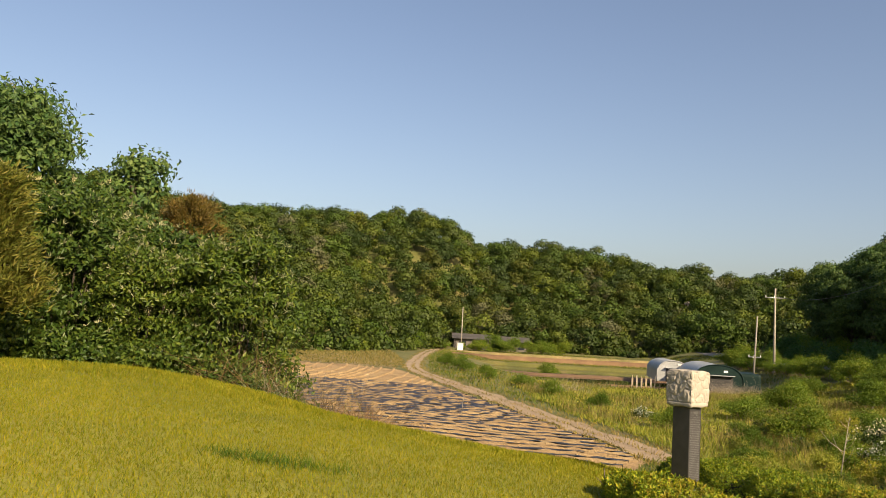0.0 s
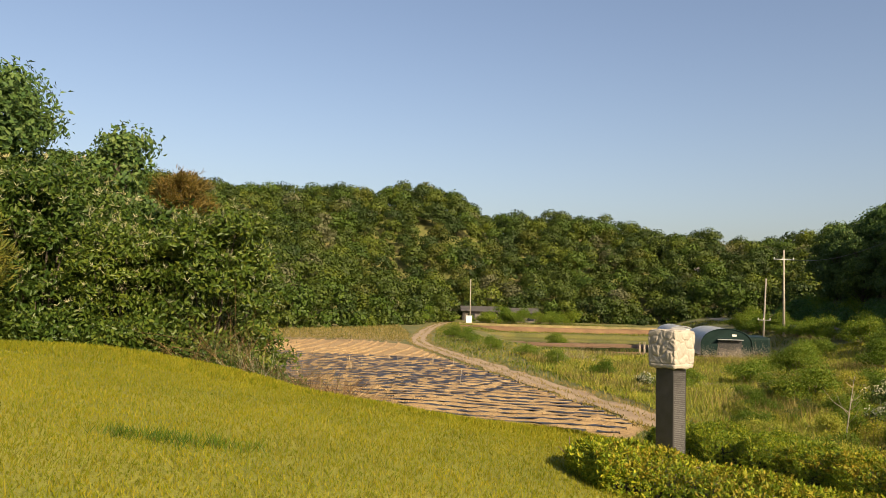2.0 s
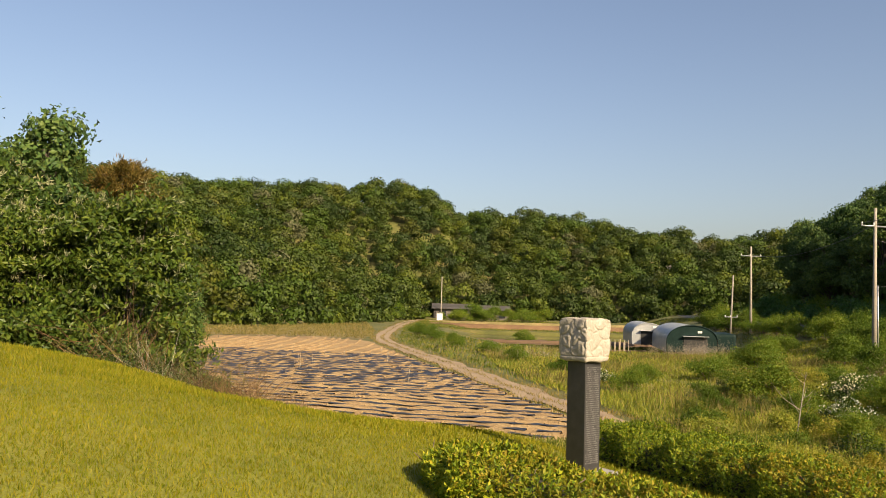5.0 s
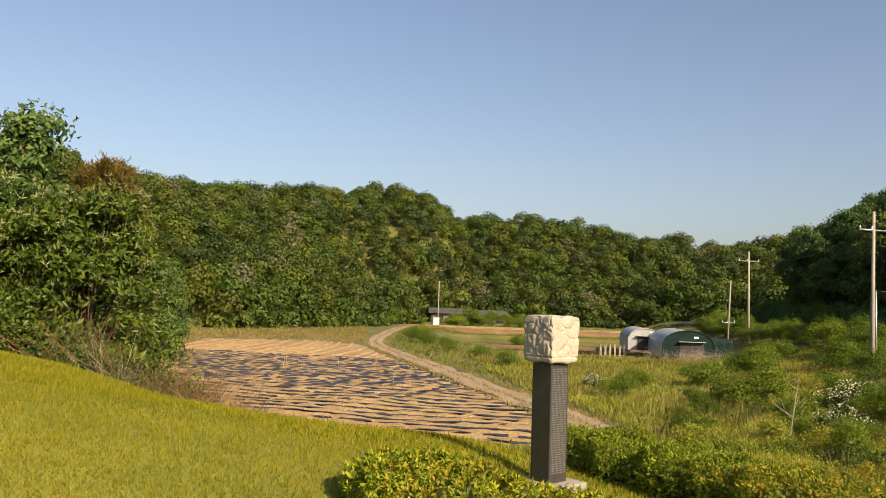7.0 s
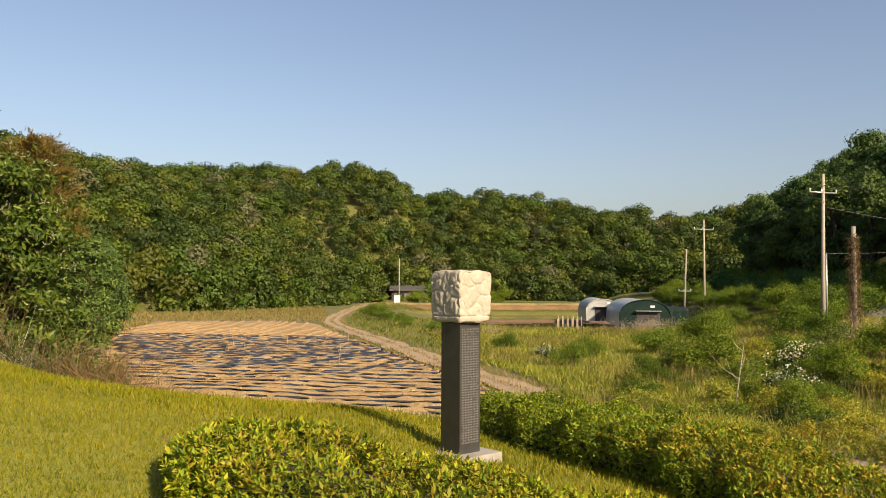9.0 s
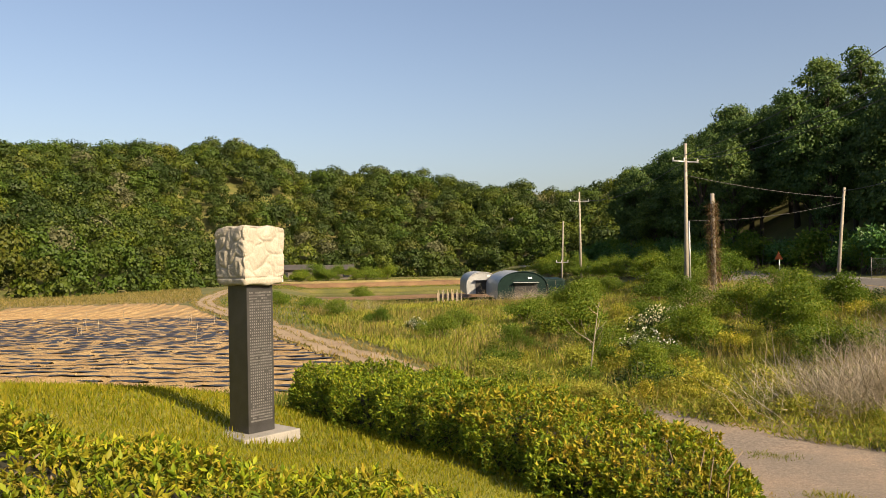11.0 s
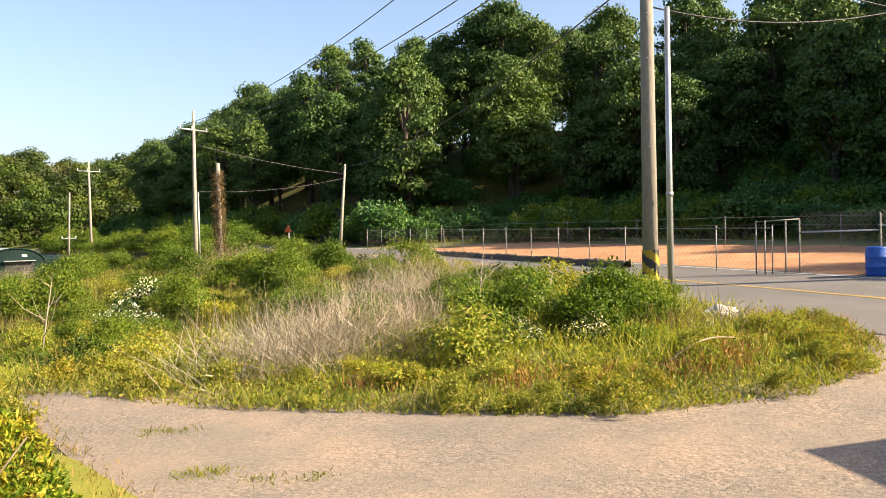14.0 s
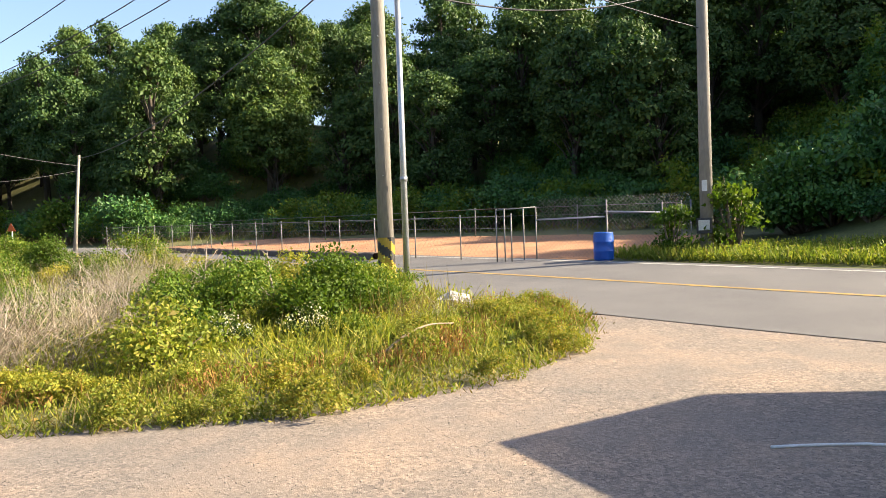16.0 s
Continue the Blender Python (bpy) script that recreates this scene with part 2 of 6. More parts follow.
M_far_pale = leaf_mat("pale_blossoming_crowns", [(0, (0.074, 0.08, 0.037)), (1, (0.148, 0.141, 0.08))], 0.25, 0.2, 0.1)
M_weed = leaf_mat("weed_leaves", [(0, (0.128, 0.178, 0.027)), (0.5, (0.243, 0.268, 0.039)), (0.9, (0.344, 0.314, 0.062)), (1, (0.383, 0.296, 0.109))], 0.4, 0.3, 0.3)
M_yellow_weed = leaf_mat("yellowing_weeds", [(0, (0.133, 0.172, 0.022)), (0.6, (0.257, 0.251, 0.039)), (0.92, (0.338, 0.279, 0.066)), (1, (0.308, 0.205, 0.066))], 0.4, 0.3, 0.5)
M_light_weed = leaf_mat("pale_green_weeds", [(0, (0.167, 0.209, 0.031)), (0.6, (0.278, 0.290, 0.044)), (1, (0.415, 0.349, 0.071))], 0.4, 0.3, 0.7)
M_pebble = surface_mat("grey_pebbles", [(0.3, (0.174, 0.157, 0.137)), (0.7, (0.295, 0.261, 0.221))], 6.0, fine=30)
M_straw = leaf_mat("dry_straw", [(0, (0.210, 0.167, 0.134)), (0.6, (0.337, 0.285, 0.241)), (1, (0.433, 0.386, 0.357))], 0.15, 0.15, 0.5, 0.8)
M_dry_mix = leaf_mat("half_dry_grass", [(0, (0.087, 0.094, 0.02)), (0.6, (0.201, 0.161, 0.054)), (1, (0.308, 0.228, 0.101))], 0.3, 0.2, 0.5)
M_red_weed = leaf_mat("reddish_weeds", [(0, (0.107, 0.06, 0.027)), (0.6, (0.228, 0.114, 0.047)), (1, (0.281, 0.188, 0.06))], 0.3, 0.25, 0.8)
M_rough = leaf_mat("rough_valley_grass", [(0, (0.053, 0.089, 0.015)), (0.5, (0.115, 0.147, 0.023)), (1, (0.248, 0.213, 0.053))], 0.35, 0.35, 0.12)
M_post = surface_mat("weathered_zinc_post", [(0.3, (0.147, 0.147, 0.147)), (0.7, (0.228, 0.221, 0.208))], 2.0, rough=0.6, fine=40, metal=0.3, bump_s=0.05)
M_bloom = leaf_mat("white_blossom", [(0, (0.51, 0.51, 0.425)), (1, (0.68, 0.68, 0.629))], 0.25, 0.05, 1.0)
M_catkin = leaf_mat("cream_flower_spikes", [(0, (0.201, 0.208, 0.107)), (1, (0.335, 0.322, 0.201))], 0.3, 0.1, 1.0)
M_vine = leaf_mat("dry_vine", [(0, (0.085, 0.05, 0.03)), (0.7, (0.19, 0.115, 0.065)), (1, (0.12, 0.12, 0.04))], 0.15, 0.2, 0.6, 0.8)


# ---- building helpers ----
def mesh_np(name, verts, faces, mat, smooth=False):
    me = bpy.data.meshes.new(name)
    verts, faces = np.asarray(verts, np.float32), np.asarray(faces, np.int32)
    k = faces.shape[1]
    me.vertices.add(len(verts))
    me.vertices.foreach_set("co", verts.ravel())
    me.loops.add(faces.size)
    me.loops.foreach_set("vertex_index", faces.ravel())
    me.polygons.add(len(faces))
    me.polygons.foreach_set("loop_start", np.arange(0, faces.size, k, dtype=np.int32))
    me.polygons.foreach_set("loop_total", np.full(len(faces), k, np.int32))
    if smooth:
        me.polygons.foreach_set("use_smooth", np.ones(len(faces), bool))
    me.update(calc_edges=True)
    me.materials.append(mat)
    return me


def child(name, me, parent, label="", m=None):
    ob = new(name, me)
    ob.parent = parent
    if m is not None:
        ob.matrix_basis = m
    return tagged(ob, label)


def part(name, bm, mat, parent, label="", smooth=False):
    me = bpy.data.meshes.new(name)
    bm.to_mesh(me)
    bm.free()
    me.materials.append(mat)
    if smooth:
        for p in me.polygons:
            p.use_smooth = True
    return child(name, me, parent, label)


def empty(name, label, category, m=None, group="", kind=""):
    ob = new(name)
    if m is not None:
        ob.matrix_basis = m
    return tagged(ob, label, category, group, kind)


def box(bm, cx, cy, cz, sx, sy, sz, bevel=0.0, m=None):
    r = bmesh.ops.create_cube(bm, size=1.0)
    vs = r["verts"]
    bmesh.ops.scale(bm, vec=(sx, sy, sz), verts=vs)
    bmesh.ops.translate(bm, vec=(cx, cy, cz), verts=vs)
    if m is not None:
        bmesh.ops.transform(bm, matrix=m, verts=vs)
    if bevel:
        es = list({e for v in vs for e in v.link_edges})
        bmesh.ops.bevel(bm, geom=es, offset=bevel, segments=2, affect="EDGES", profile=0.6)
    return bm


def tube_data(points, radii, sides=8, caps=True):
    """Vertices and triangles of a round tube along points."""
    pts = np.asarray(points, float)
    n = len(pts)
    tan = np.gradient(pts, axis=0)
    tan /= np.linalg.norm(tan, axis=1)[:, None] + 1e-9
    ref = np.where(np.abs(tan[:, 2:3]) > 0.9, np.array([[1.0, 0, 0]]), np.array([[0, 0, 1.0]]))
    a = np.cross(tan, ref)
    a /= np.linalg.norm(a, axis=1)[:, None] + 1e-9
    b = np.cross(tan, a)
    ang = np.linspace(0, 2 * np.pi, sides, endpoint=False)
    ring = (a[:, None] * np.cos(ang)[None, :, None] + b[:, None] * np.sin(ang)[None, :, None]) * np.asarray(radii, float)[:, None, None]
    v = (pts[:, None] + ring).reshape(-1, 3)
    i = np.arange(n - 1)[:, None] * sides
    j = np.arange(sides)[None]
    k = (j + 1) % sides
    q = np.stack([i + j, i + k, i + sides + k, i + sides + j], -1).reshape(-1, 4)
    f = np.concatenate([q[:, [0, 1, 2]], q[:, [0, 2, 3]]])
    if caps:
        v = np.concatenate([v, pts[:1], pts[-1:]])
        c0, c1 = n * sides, n * sides + 1
        jj = np.arange(sides)
        kk = (jj + 1) % sides
        f = np.concatenate([f, np.stack([np.full(sides, c0), kk, jj], -1), np.stack([np.full(sides, c1), (n - 1) * sides + jj, (n - 1) * sides + kk], -1)])
    return v, f


def join_np(pieces):
    vs, fs, o = [], [], 0
    for v, f in pieces:
        vs.append(v)
        fs.append(np.asarray(f) + o)
        o += len(v)
    return np.concatenate(vs), np.concatenate(fs)


def tube(name, points, radii, mat, parent, label="", sides=8):
    v, f = tube_data(points, radii, sides)
    return child(name, mesh_np(name, v, f, mat, True), parent, label)


def leaves(P, D, L, W, fold=0.25, r=rng, face=None, turn=0.45, bend=0.06):
    """Folded leaf blades: each a base, a tip and two edges, from P along D; they turn their upper side to face, if given."""
    P, D = np.asarray(P, float), np.asarray(D, float)
    n = len(P)
    D = D / (np.linalg.norm(D, axis=1)[:, None] + 1e-9)
    s = np.cross(D, r.normal(size=(n, 3)) if face is None else face + r.normal(0, turn, (n, 3)))
    s /= np.linalg.norm(s, axis=1)[:, None] + 1e-9
    u = np.cross(s, D)
    L, W = np.broadcast_to(L, n)[:, None], np.broadcast_to(W, n)[:, None]
    mid = P + D * L * 0.42
    v = np.stack([P, mid + s * W / 2 + u * W * fold, P + D * L - u * L * bend, mid - s * W / 2 + u * W * fold], 1).reshape(-1, 3)
    b = np.arange(n)[:, None] * 4
    f = np.concatenate([b + np.array([0, 1, 2]), b + np.array([0, 2, 3])], 1).reshape(-1, 3)
    return v, f


def sphere_dirs(n, r=rng):
    d = r.normal(size=(n, 3))
    return d / np.linalg.norm(d, axis=1)[:, None]


def lobes_cloud(centers, radii, per, size, r, up=0.35, squash=0.8, aspect=0.6, ragged=0.13, turn=0.45, inner=0.2, flat=0.0):
    """Leaves spread over the outsides of many round lobes, with ragged edges and larger leaves inside."""
    P, D, N, S = [], [], [], []
    for c, rad in zip(centers, radii):
        n = int(per * rad * rad)
        d = sphere_dirs(n, r)
        d[:, 2] = np.where(d[:, 2] < -0.25, -d[:, 2] * 0.6, d[:, 2])
        deep = r.random(n) < inner
        rr = rad * np.where(deep, r.uniform(0.3, 0.7, n), 1 + r.normal(0, ragged, n) - 0.35 * r.random(n) ** 3)
        p = np.asarray(c) + d * rr[:, None] * np.array([1, 1, squash])
        P.append(p)
        N.append(d)
        g = d * 0.35 + sphere_dirs(n, r) * 0.9 + np.array([0, 0, up - 0.25])
        D.append(g - d * (flat * (g * d).sum(1))[:, None])
        S.append(np.where(deep, 1.5, 1.0))
    P, D, N = np.concatenate(P), np.concatenate(D), np.concatenate(N)
    L = size * r.uniform(0.6, 1.35, len(P)) * np.concatenate(S)
    return leaves(P, D, L, L * aspect, r=r, face=N, turn=turn)


def smooth(a, b, x):
    t = np.clip((x - a) / (b - a), 0, 1)
    return t * t * (3 - 2 * t)


def inside(poly, x, y):
    """Which points lie in a polygon."""
    x, y = np.asarray(x, float), np.asarray(y, float)
    res = np.zeros(x.shape, bool)
    for (x0, y0), (x1, y1) in zip(poly, poly[1:] + poly[:1]):
        cross = (y0 > y) != (y1 > y)
        res ^= cross & (x < (x1 - x0) * (y - y0) / ((y1 - y0) or 1e-9) + x0)
    return res


def near_line(line, x, y):
    """Distance to a polyline, signed (positive to its right), and how far along it (0 to 1)."""
    x, y = np.asarray(x, float), np.asarray(y, float)
    best = np.full(x.shape, 1e9)
    sign, along = np.zeros(x.shape), np.zeros(x.shape)
    seg = [math.dist(a, b) for a, b in zip(line, line[1:])]
    total, run = sum(seg), 0
    for (a, b), s in zip(zip(line, line[1:]), seg):
        dx, dy = (b[0] - a[0]) / s, (b[1] - a[1]) / s
        u = np.clip((x - a[0]) * dx + (y - a[1]) * dy, 0, s)
        ex, ey = x - a[0] - u * dx, y - a[1] - u * dy
        d = np.hypot(ex, ey)
        w = d < best
        best = np.where(w, d, best)
        sign = np.where(w, np.sign(ex * dy - ey * dx), sign)
        along = np.where(w, (run + u) / total, along)
        run += s
    return best * sign, along


def curve_through(pts, n):
    """n points on a smooth curve through pts (any dimension)."""
    pts = np.asarray(pts, float)
    k = len(pts)
    ext = np.concatenate([[2 * pts[0] - pts[1]], pts, [2 * pts[-1] - pts[-2]]])
    out = []
    for u in np.linspace(0, k - 1, n):
        i = min(int(u), k - 2)
        t = u - i
        p0, p1, p2, p3 = ext[i:i + 4]
        out.append(0.5 * (2 * p1 + (p2 - p0) * t + (2 * p0 - 5 * p1 + 4 * p2 - p3) * t * t + (3 * p1 - p0 - 3 * p2 + p3) * t ** 3))
    return np.array(out)


# ---- the lie of the land ----
ROAD = [tuple(p) for p in curve_through([(8, -45), (16.5, -14), (21.6, 0), (24.3, 7.8), (27.9, 16.4), (32.2, 28), (37.2, 42), (41.5, 57), (44.5, 75), (46, 95), (48, 120), (54, 150), (66, 200), (80, 260)], 70)]
TRACK = [tuple(p) for p in curve_through([(9.6, 30), (8.9, 34), (7.6, 40.5), (6.0, 48.5), (3.7, 60), (0.5, 74), (-1.9, 88), (-2.6, 100), (-2.3, 130), (-1.0, 160), (0.6, 180)], 60)]
FOOT = [(-260, 60), (-120, 75), (-60, 98), (-22, 120), (-8, 148), (3, 186), (40, 188), (64, 176), (100, 160), (150, 140), (260, 130)]
PADDY = [(10.5, 86), (17, 78), (24, 79), (31, 90), (38, 105), (41, 131), (4.5, 131), (4.0, 118)]
YARD = [(31.0, 15.9), (33.5, 21.5), (38.2, 34.5), (43.0, 49.5), (51, 45), (48, 33), (45.0, 21), (42.0, 13)]


def land(x, y):
    x, y = np.asarray(x, float), np.asarray(y, float)
    yy = np.clip(y, 0, 30)
    slope = np.where(x < 0, 0.9 * np.tanh(-x * 0.14), -0.177 * np.clip(x, 0, 16)) - 0.0012 * yy * yy - 0.012 * np.clip(yy - 12, 0, None) ** 2 * np.interp(x, [-12, -7, -4.5, -3, -1.5, 0.5], [0.33, 0.42, 0.48, 0.52, 0.68, 1.0])
    slope = slope + 0.36 * np.exp(-((x - 4.0) / 2.3) ** 2 - ((y - 19.6) / 2.6) ** 2) - 0.16 * np.exp(-((x + 1.2) / 1.4) ** 2 - ((y - 18.8) / 2.5) ** 2) + 0.2 * np.exp(-((x + 6.0) / 2.4) ** 2 - ((y - 18) / 3.5) ** 2)
    slope = slope - 0.17 * np.exp(-((x - 5.0) / 1.2) ** 2 - ((y - 15.4) / 1.6) ** 2)
    low = np.full(x.shape, -2.03)
    k = 0.12
    near = k * np.logaddexp(slope / k, low / k)
    # the drop beyond the lawn and the gravel
    crest = np.interp(x, [-40, -8, -5, -3.5, 2, 5, 10, 13, 17, 25], [30, 25, 22.5, 18.8, 19.2, 19.5, 19.5, 17.5, 14.5, 14])
    w = smooth(0, 9.5, y - crest)
    floor = np.interp(y, [20, 45, 95, 180, 400], [-3.0, -3.15, -3.35, -3.6, -3.6])
    floor = floor + 0.9 * smooth(18, 30, x) * (1 - smooth(45, 75, y))
    mound = 0.4 * np.exp(-((x - 19) / 3.5) ** 2 - ((y - 17.0) / 3.0) ** 2)
    z = near * (1 - w) + floor * w + mound * smooth(0, 2, y - crest)
    # wet fields
    z = z - 0.95 * smooth(4, 10, x - np.interp(y, [70, 88, 118, 150], [20, 6, 0, 1])) * smooth(74, 84, y) * (1 - 0.35 * smooth(129, 133, y)) * (1 - smooth(166, 176, y)) * (1 - smooth(40, 52, x))
    # the road on its bank, the yard beside it and the wooded slope behind
    d, s = near_line(ROAD, x, y)
    level = np.interp(s, [0, 0.17, 0.22, 0.45, 1], [-1.75, -1.68, -1.6, -1.2, -0.9])
    bank = smooth(14, 4.0, -d)
    across = level + 0.045 * np.clip(d, -4.5, 4.2)
    east = np.clip(d - 5, 0, None)
    open_yard = smooth(4, 12, y) * (1 - smooth(50, 62, y))
    rise = (8.0 * smooth(19, 46, d) + 8.0 * smooth(46, 80, d)) * open_yard + 11.0 * smooth(6, 32, d) * (1 - open_yard) + 0.035 * np.clip(east, 0, 14)
    rise = rise * (1 - 0.6 * smooth(120, 175, y))
    z = np.where(d > -4.0, across + rise, z * (1 - bank) + across * bank)
    # hills round the valley
    f, _ = near_line(FOOT, x, y)
    hill = np.where(f < 0, -f, 0)
    ridge = np.interp(x, [-150, -92, -63, -45, -24, -7, 3, 11, 28, 40, 48, 60, 80, 96, 107, 200], [20, 27.5, 31.5, 33.4, 35.8, 36.2, 34.4, 28.0, 26.4, 28.2, 27.8, 25.6, 18.6, 13.6, 13, 11])
    z = z + ridge * smooth(0, 92, hill) * smooth(55, 100, y)
    # rough ground
    z = z + 0.05 * np.sin(x * 0.9 + 1.3 * np.sin(y * 0.37)) * np.sin(y * 0.7 + x * 0.2) * w * (np.abs(d) > 6)
    return z


def sheet(poly, step, lift, mat, name, label, category="", relief=None, parent=None):
    """A surface laid on the land inside a polygon, its rim drawn along the polygon's edges."""
    xs = [p[0] for p in poly]
    ys = [p[1] for p in poly]
    gx, gy = np.arange(min(xs) - step, max(xs) + 2 * step, step), np.arange(min(ys) - step, max(ys) + 2 * step, step)
    X, Y = np.meshgrid(gx, gy)
    cell = inside(poly, X[:-1, :-1] + step / 2, Y[:-1, :-1] + step / 2)
    idx = np.arange(X.size).reshape(X.shape)
    q = np.stack([idx[:-1, :-1], idx[:-1, 1:], idx[1:, 1:], idx[1:, :-1]], -1)[cell]
    used, inv = np.unique(q, return_inverse=True)
    q = inv.reshape(-1, 4)
    x, y = X.ravel()[used].copy(), Y.ravel()[used].copy()
    count = np.bincount(q.ravel(), minlength=len(x))
    rim = count < 4
    bx, by, bd = x.copy(), y.copy(), np.full(len(x), 1e9)
    for (x0, y0), (x1, y1) in zip(poly, poly[1:] + poly[:1]):
        s2 = (x1 - x0) ** 2 + (y1 - y0) ** 2
        u = np.clip(((x - x0) * (x1 - x0) + (y - y0) * (y1 - y0)) / s2, 0, 1)
        ex, ey = x0 + u * (x1 - x0), y0 + u * (y1 - y0)
        d = np.hypot(x - ex, y - ey)
        w = d < bd
        bx, by, bd = np.where(w, ex, bx), np.where(w, ey, by), np.where(w, d, bd)
    x, y = np.where(rim, bx, x), np.where(rim, by, y)
    z = land(x, y) + np.where(rim, lift * 0.3, lift)
    if relief is not None:
        z = z + relief(x, y) * ~rim
    ob = new(name, mesh_np(name, np.stack([x, y, z], 1), q, mat, True))
    if parent:
        ob.parent = parent
        return ob
    return tagged(ob, label, category, kind="structure")


def ribbon(line, offs, lift, mat, name, parent=None, label="", category="", step=0.5, wobble=0.0):
    """A strip along a polyline between sideways offsets, laid on the land."""
    seg = np.array(line)
    n = max(2, int(sum(math.dist(a, b) for a, b in zip(line, line[1:])) / step))
    c = curve_through(seg, n)
    t = np.gradient(c, axis=0)
    t /= np.linalg.norm(t, axis=1)[:, None]
    nrm = np.stack([t[:, 1], -t[:, 0]], 1)
    cols = []
    for o in offs:
        jit = wobble * np.interp(np.arange(n), np.arange(0, n + 3, 3), np.random.default_rng(int(abs(o) * 100) + 3).normal(size=len(np.arange(0, n + 3, 3)))) if o in (offs[0], offs[-1]) else 0
        p = c + nrm * (o + jit)[:, None] if wobble and not np.isscalar(jit) else c + nrm * o
        cols.append(np.column_stack([p, land(p[:, 0], p[:, 1]) + lift]))
    k = len(offs)
    v = np.stack(cols, 1).reshape(-1, 3)
    i = np.arange(n - 1)[:, None] * k + np.arange(k - 1)[None]
    f = np.stack([i, i + 1, i + k + 1, i + k], -1).reshape(-1, 4)
    ob = new(name, mesh_np(name, v, f, mat, True))
    if parent:
        ob.parent = parent
        return tagged(ob, label)
    return tagged(ob, label, category, kind="structure")


def scatter(poly, density, r):
    """Random points in a polygon, so many to the square metre."""
    xs, ys = [p[0] for p in poly], [p[1] for p in poly]
    n = int((max(xs) - min(xs)) * (max(ys) - min(ys)) * density)
    x, y = r.uniform(min(xs), max(xs), n), r.uniform(min(ys), max(ys), n)
    k = inside(poly, x, y)
    return x[k], y[k]


def on_land(x, y, lift=0.0):
    return float(land(np.array([x]), np.array([y]))[0]) + lift


# ---- ground ----
def axis(lo, hi, fine_lo, fine_hi, fine, coarse):
    a = np.arange(fine_lo, fine_hi, fine)
    left, right = [fine_lo], [a[-1]]
    s = fine
    while left[-1] > lo:
        s = min(s * 1.15, coarse)
        left.append(left[-1] - s)
    s = fine
    while right[-1] < hi:
        s = min(s * 1.15, coarse)
        right.append(right[-1] + s)
    return np.concatenate([left[:0:-1], a, right[1:]])


gx, gy = axis(-1500, 1500, -24, 62, 0.6, 60), axis(-700, 2000, -20, 100, 0.6, 60)
X, Y = np.meshgrid(gx, gy)
Z = land(X.ravel(), Y.ravel()).reshape(X.shape)
idx = np.arange(X.size).reshape(X.shape)
quads = np.stack([idx[:-1, :-1], idx[:-1, 1:], idx[1:, 1:], idx[1:, :-1]], -1).reshape(-1, 4)
tagged(new("ground", mesh_np("ground", np.stack([X, Y, Z], -1).reshape(-1, 3), quads, M_ground, True)), "rough grassy valley ground rising to wooded hills", "ground", kind="structure")

LAWN = [(-14, -6), (9.2, -6), (10.4, 4), (10.3, 8.0), (9.9, 10.5), (10.35, 12.2), (10.5, 15), (9.4, 18.5), (6.6, 21.0), (4, 21.5), (-2, 21.5), (-4.5, 22.5), (-8, 25), (-14, 27)]
lawn = sheet(LAWN, 0.4, 0.03, M_lawn, "lawn", "mown yellow-green lawn sloping down from a rise", "lawn")
LOT = [(9.2, -6), (21.5, -6), (22.6, 0), (22.3, 5), (22.2, 9.4), (22.6, 10.9), (23.3, 13.3), (21.5, 11.85), (19.3, 11.25), (16.9, 11.4), (15.1, 12.55), (13.9, 14.3), (12.5, 16.6), (11.8, 18.9), (11.0, 19.2), (10.5, 16.5), (10.1, 13), (9.6, 10.6), (10.4, 8.0), (10.5, 4)]
lot = sheet(LOT, 0.35, 0.035, M_gravel, "gravel_lot", "sandy gravel forecourt with scattered stones", "forecourt")
road = ribbon(ROAD, [-3.6, -1.8, 0, 1.8, 3.6], 0.045, M_asphalt, "road", label="two-lane grey asphalt road, worn at its edge", category="road", step=1.0)
ribbon(ROAD, [-0.08, 0.08], 0.052, M_yellow_line, "yellow_centre_line", road, "worn yellow centre line", step=1.0)
ribbon(ROAD, [3.1, 3.24], 0.052, M_white_line, "white_edge_line", road, "white edge line", step=1.0)
ribbon(TRACK, [-0.9, -0.5, -0.2, 0.2, 0.5, 0.9], 0.04, M_track, "dirt_track", label="pale rutted farm track curving along the field", category="track", step=0.8, wobble=0.16)
tagged(sheet(YARD, 0.5, 0.05, M_orange, "clay_yard", "bare orange clay yard inside the fence", "yard"))

# ---- farm field ----
FIELD = [(-8.5, 36.5), (-2, 33), (6.5, 27.5), (8.4, 31.5), (6.4, 41.5), (4.6, 49.5), (2.2, 60), (-0.6, 72), (-3.4, 86), (-8, 91), (-20, 90), (-18, 72), (-13, 55)]
field = sheet(FIELD, 0.5, 0.05, M_soil, "farm_field", "dry tan soil field with rows under black plastic film", "field")
r = np.random.default_rng(21)


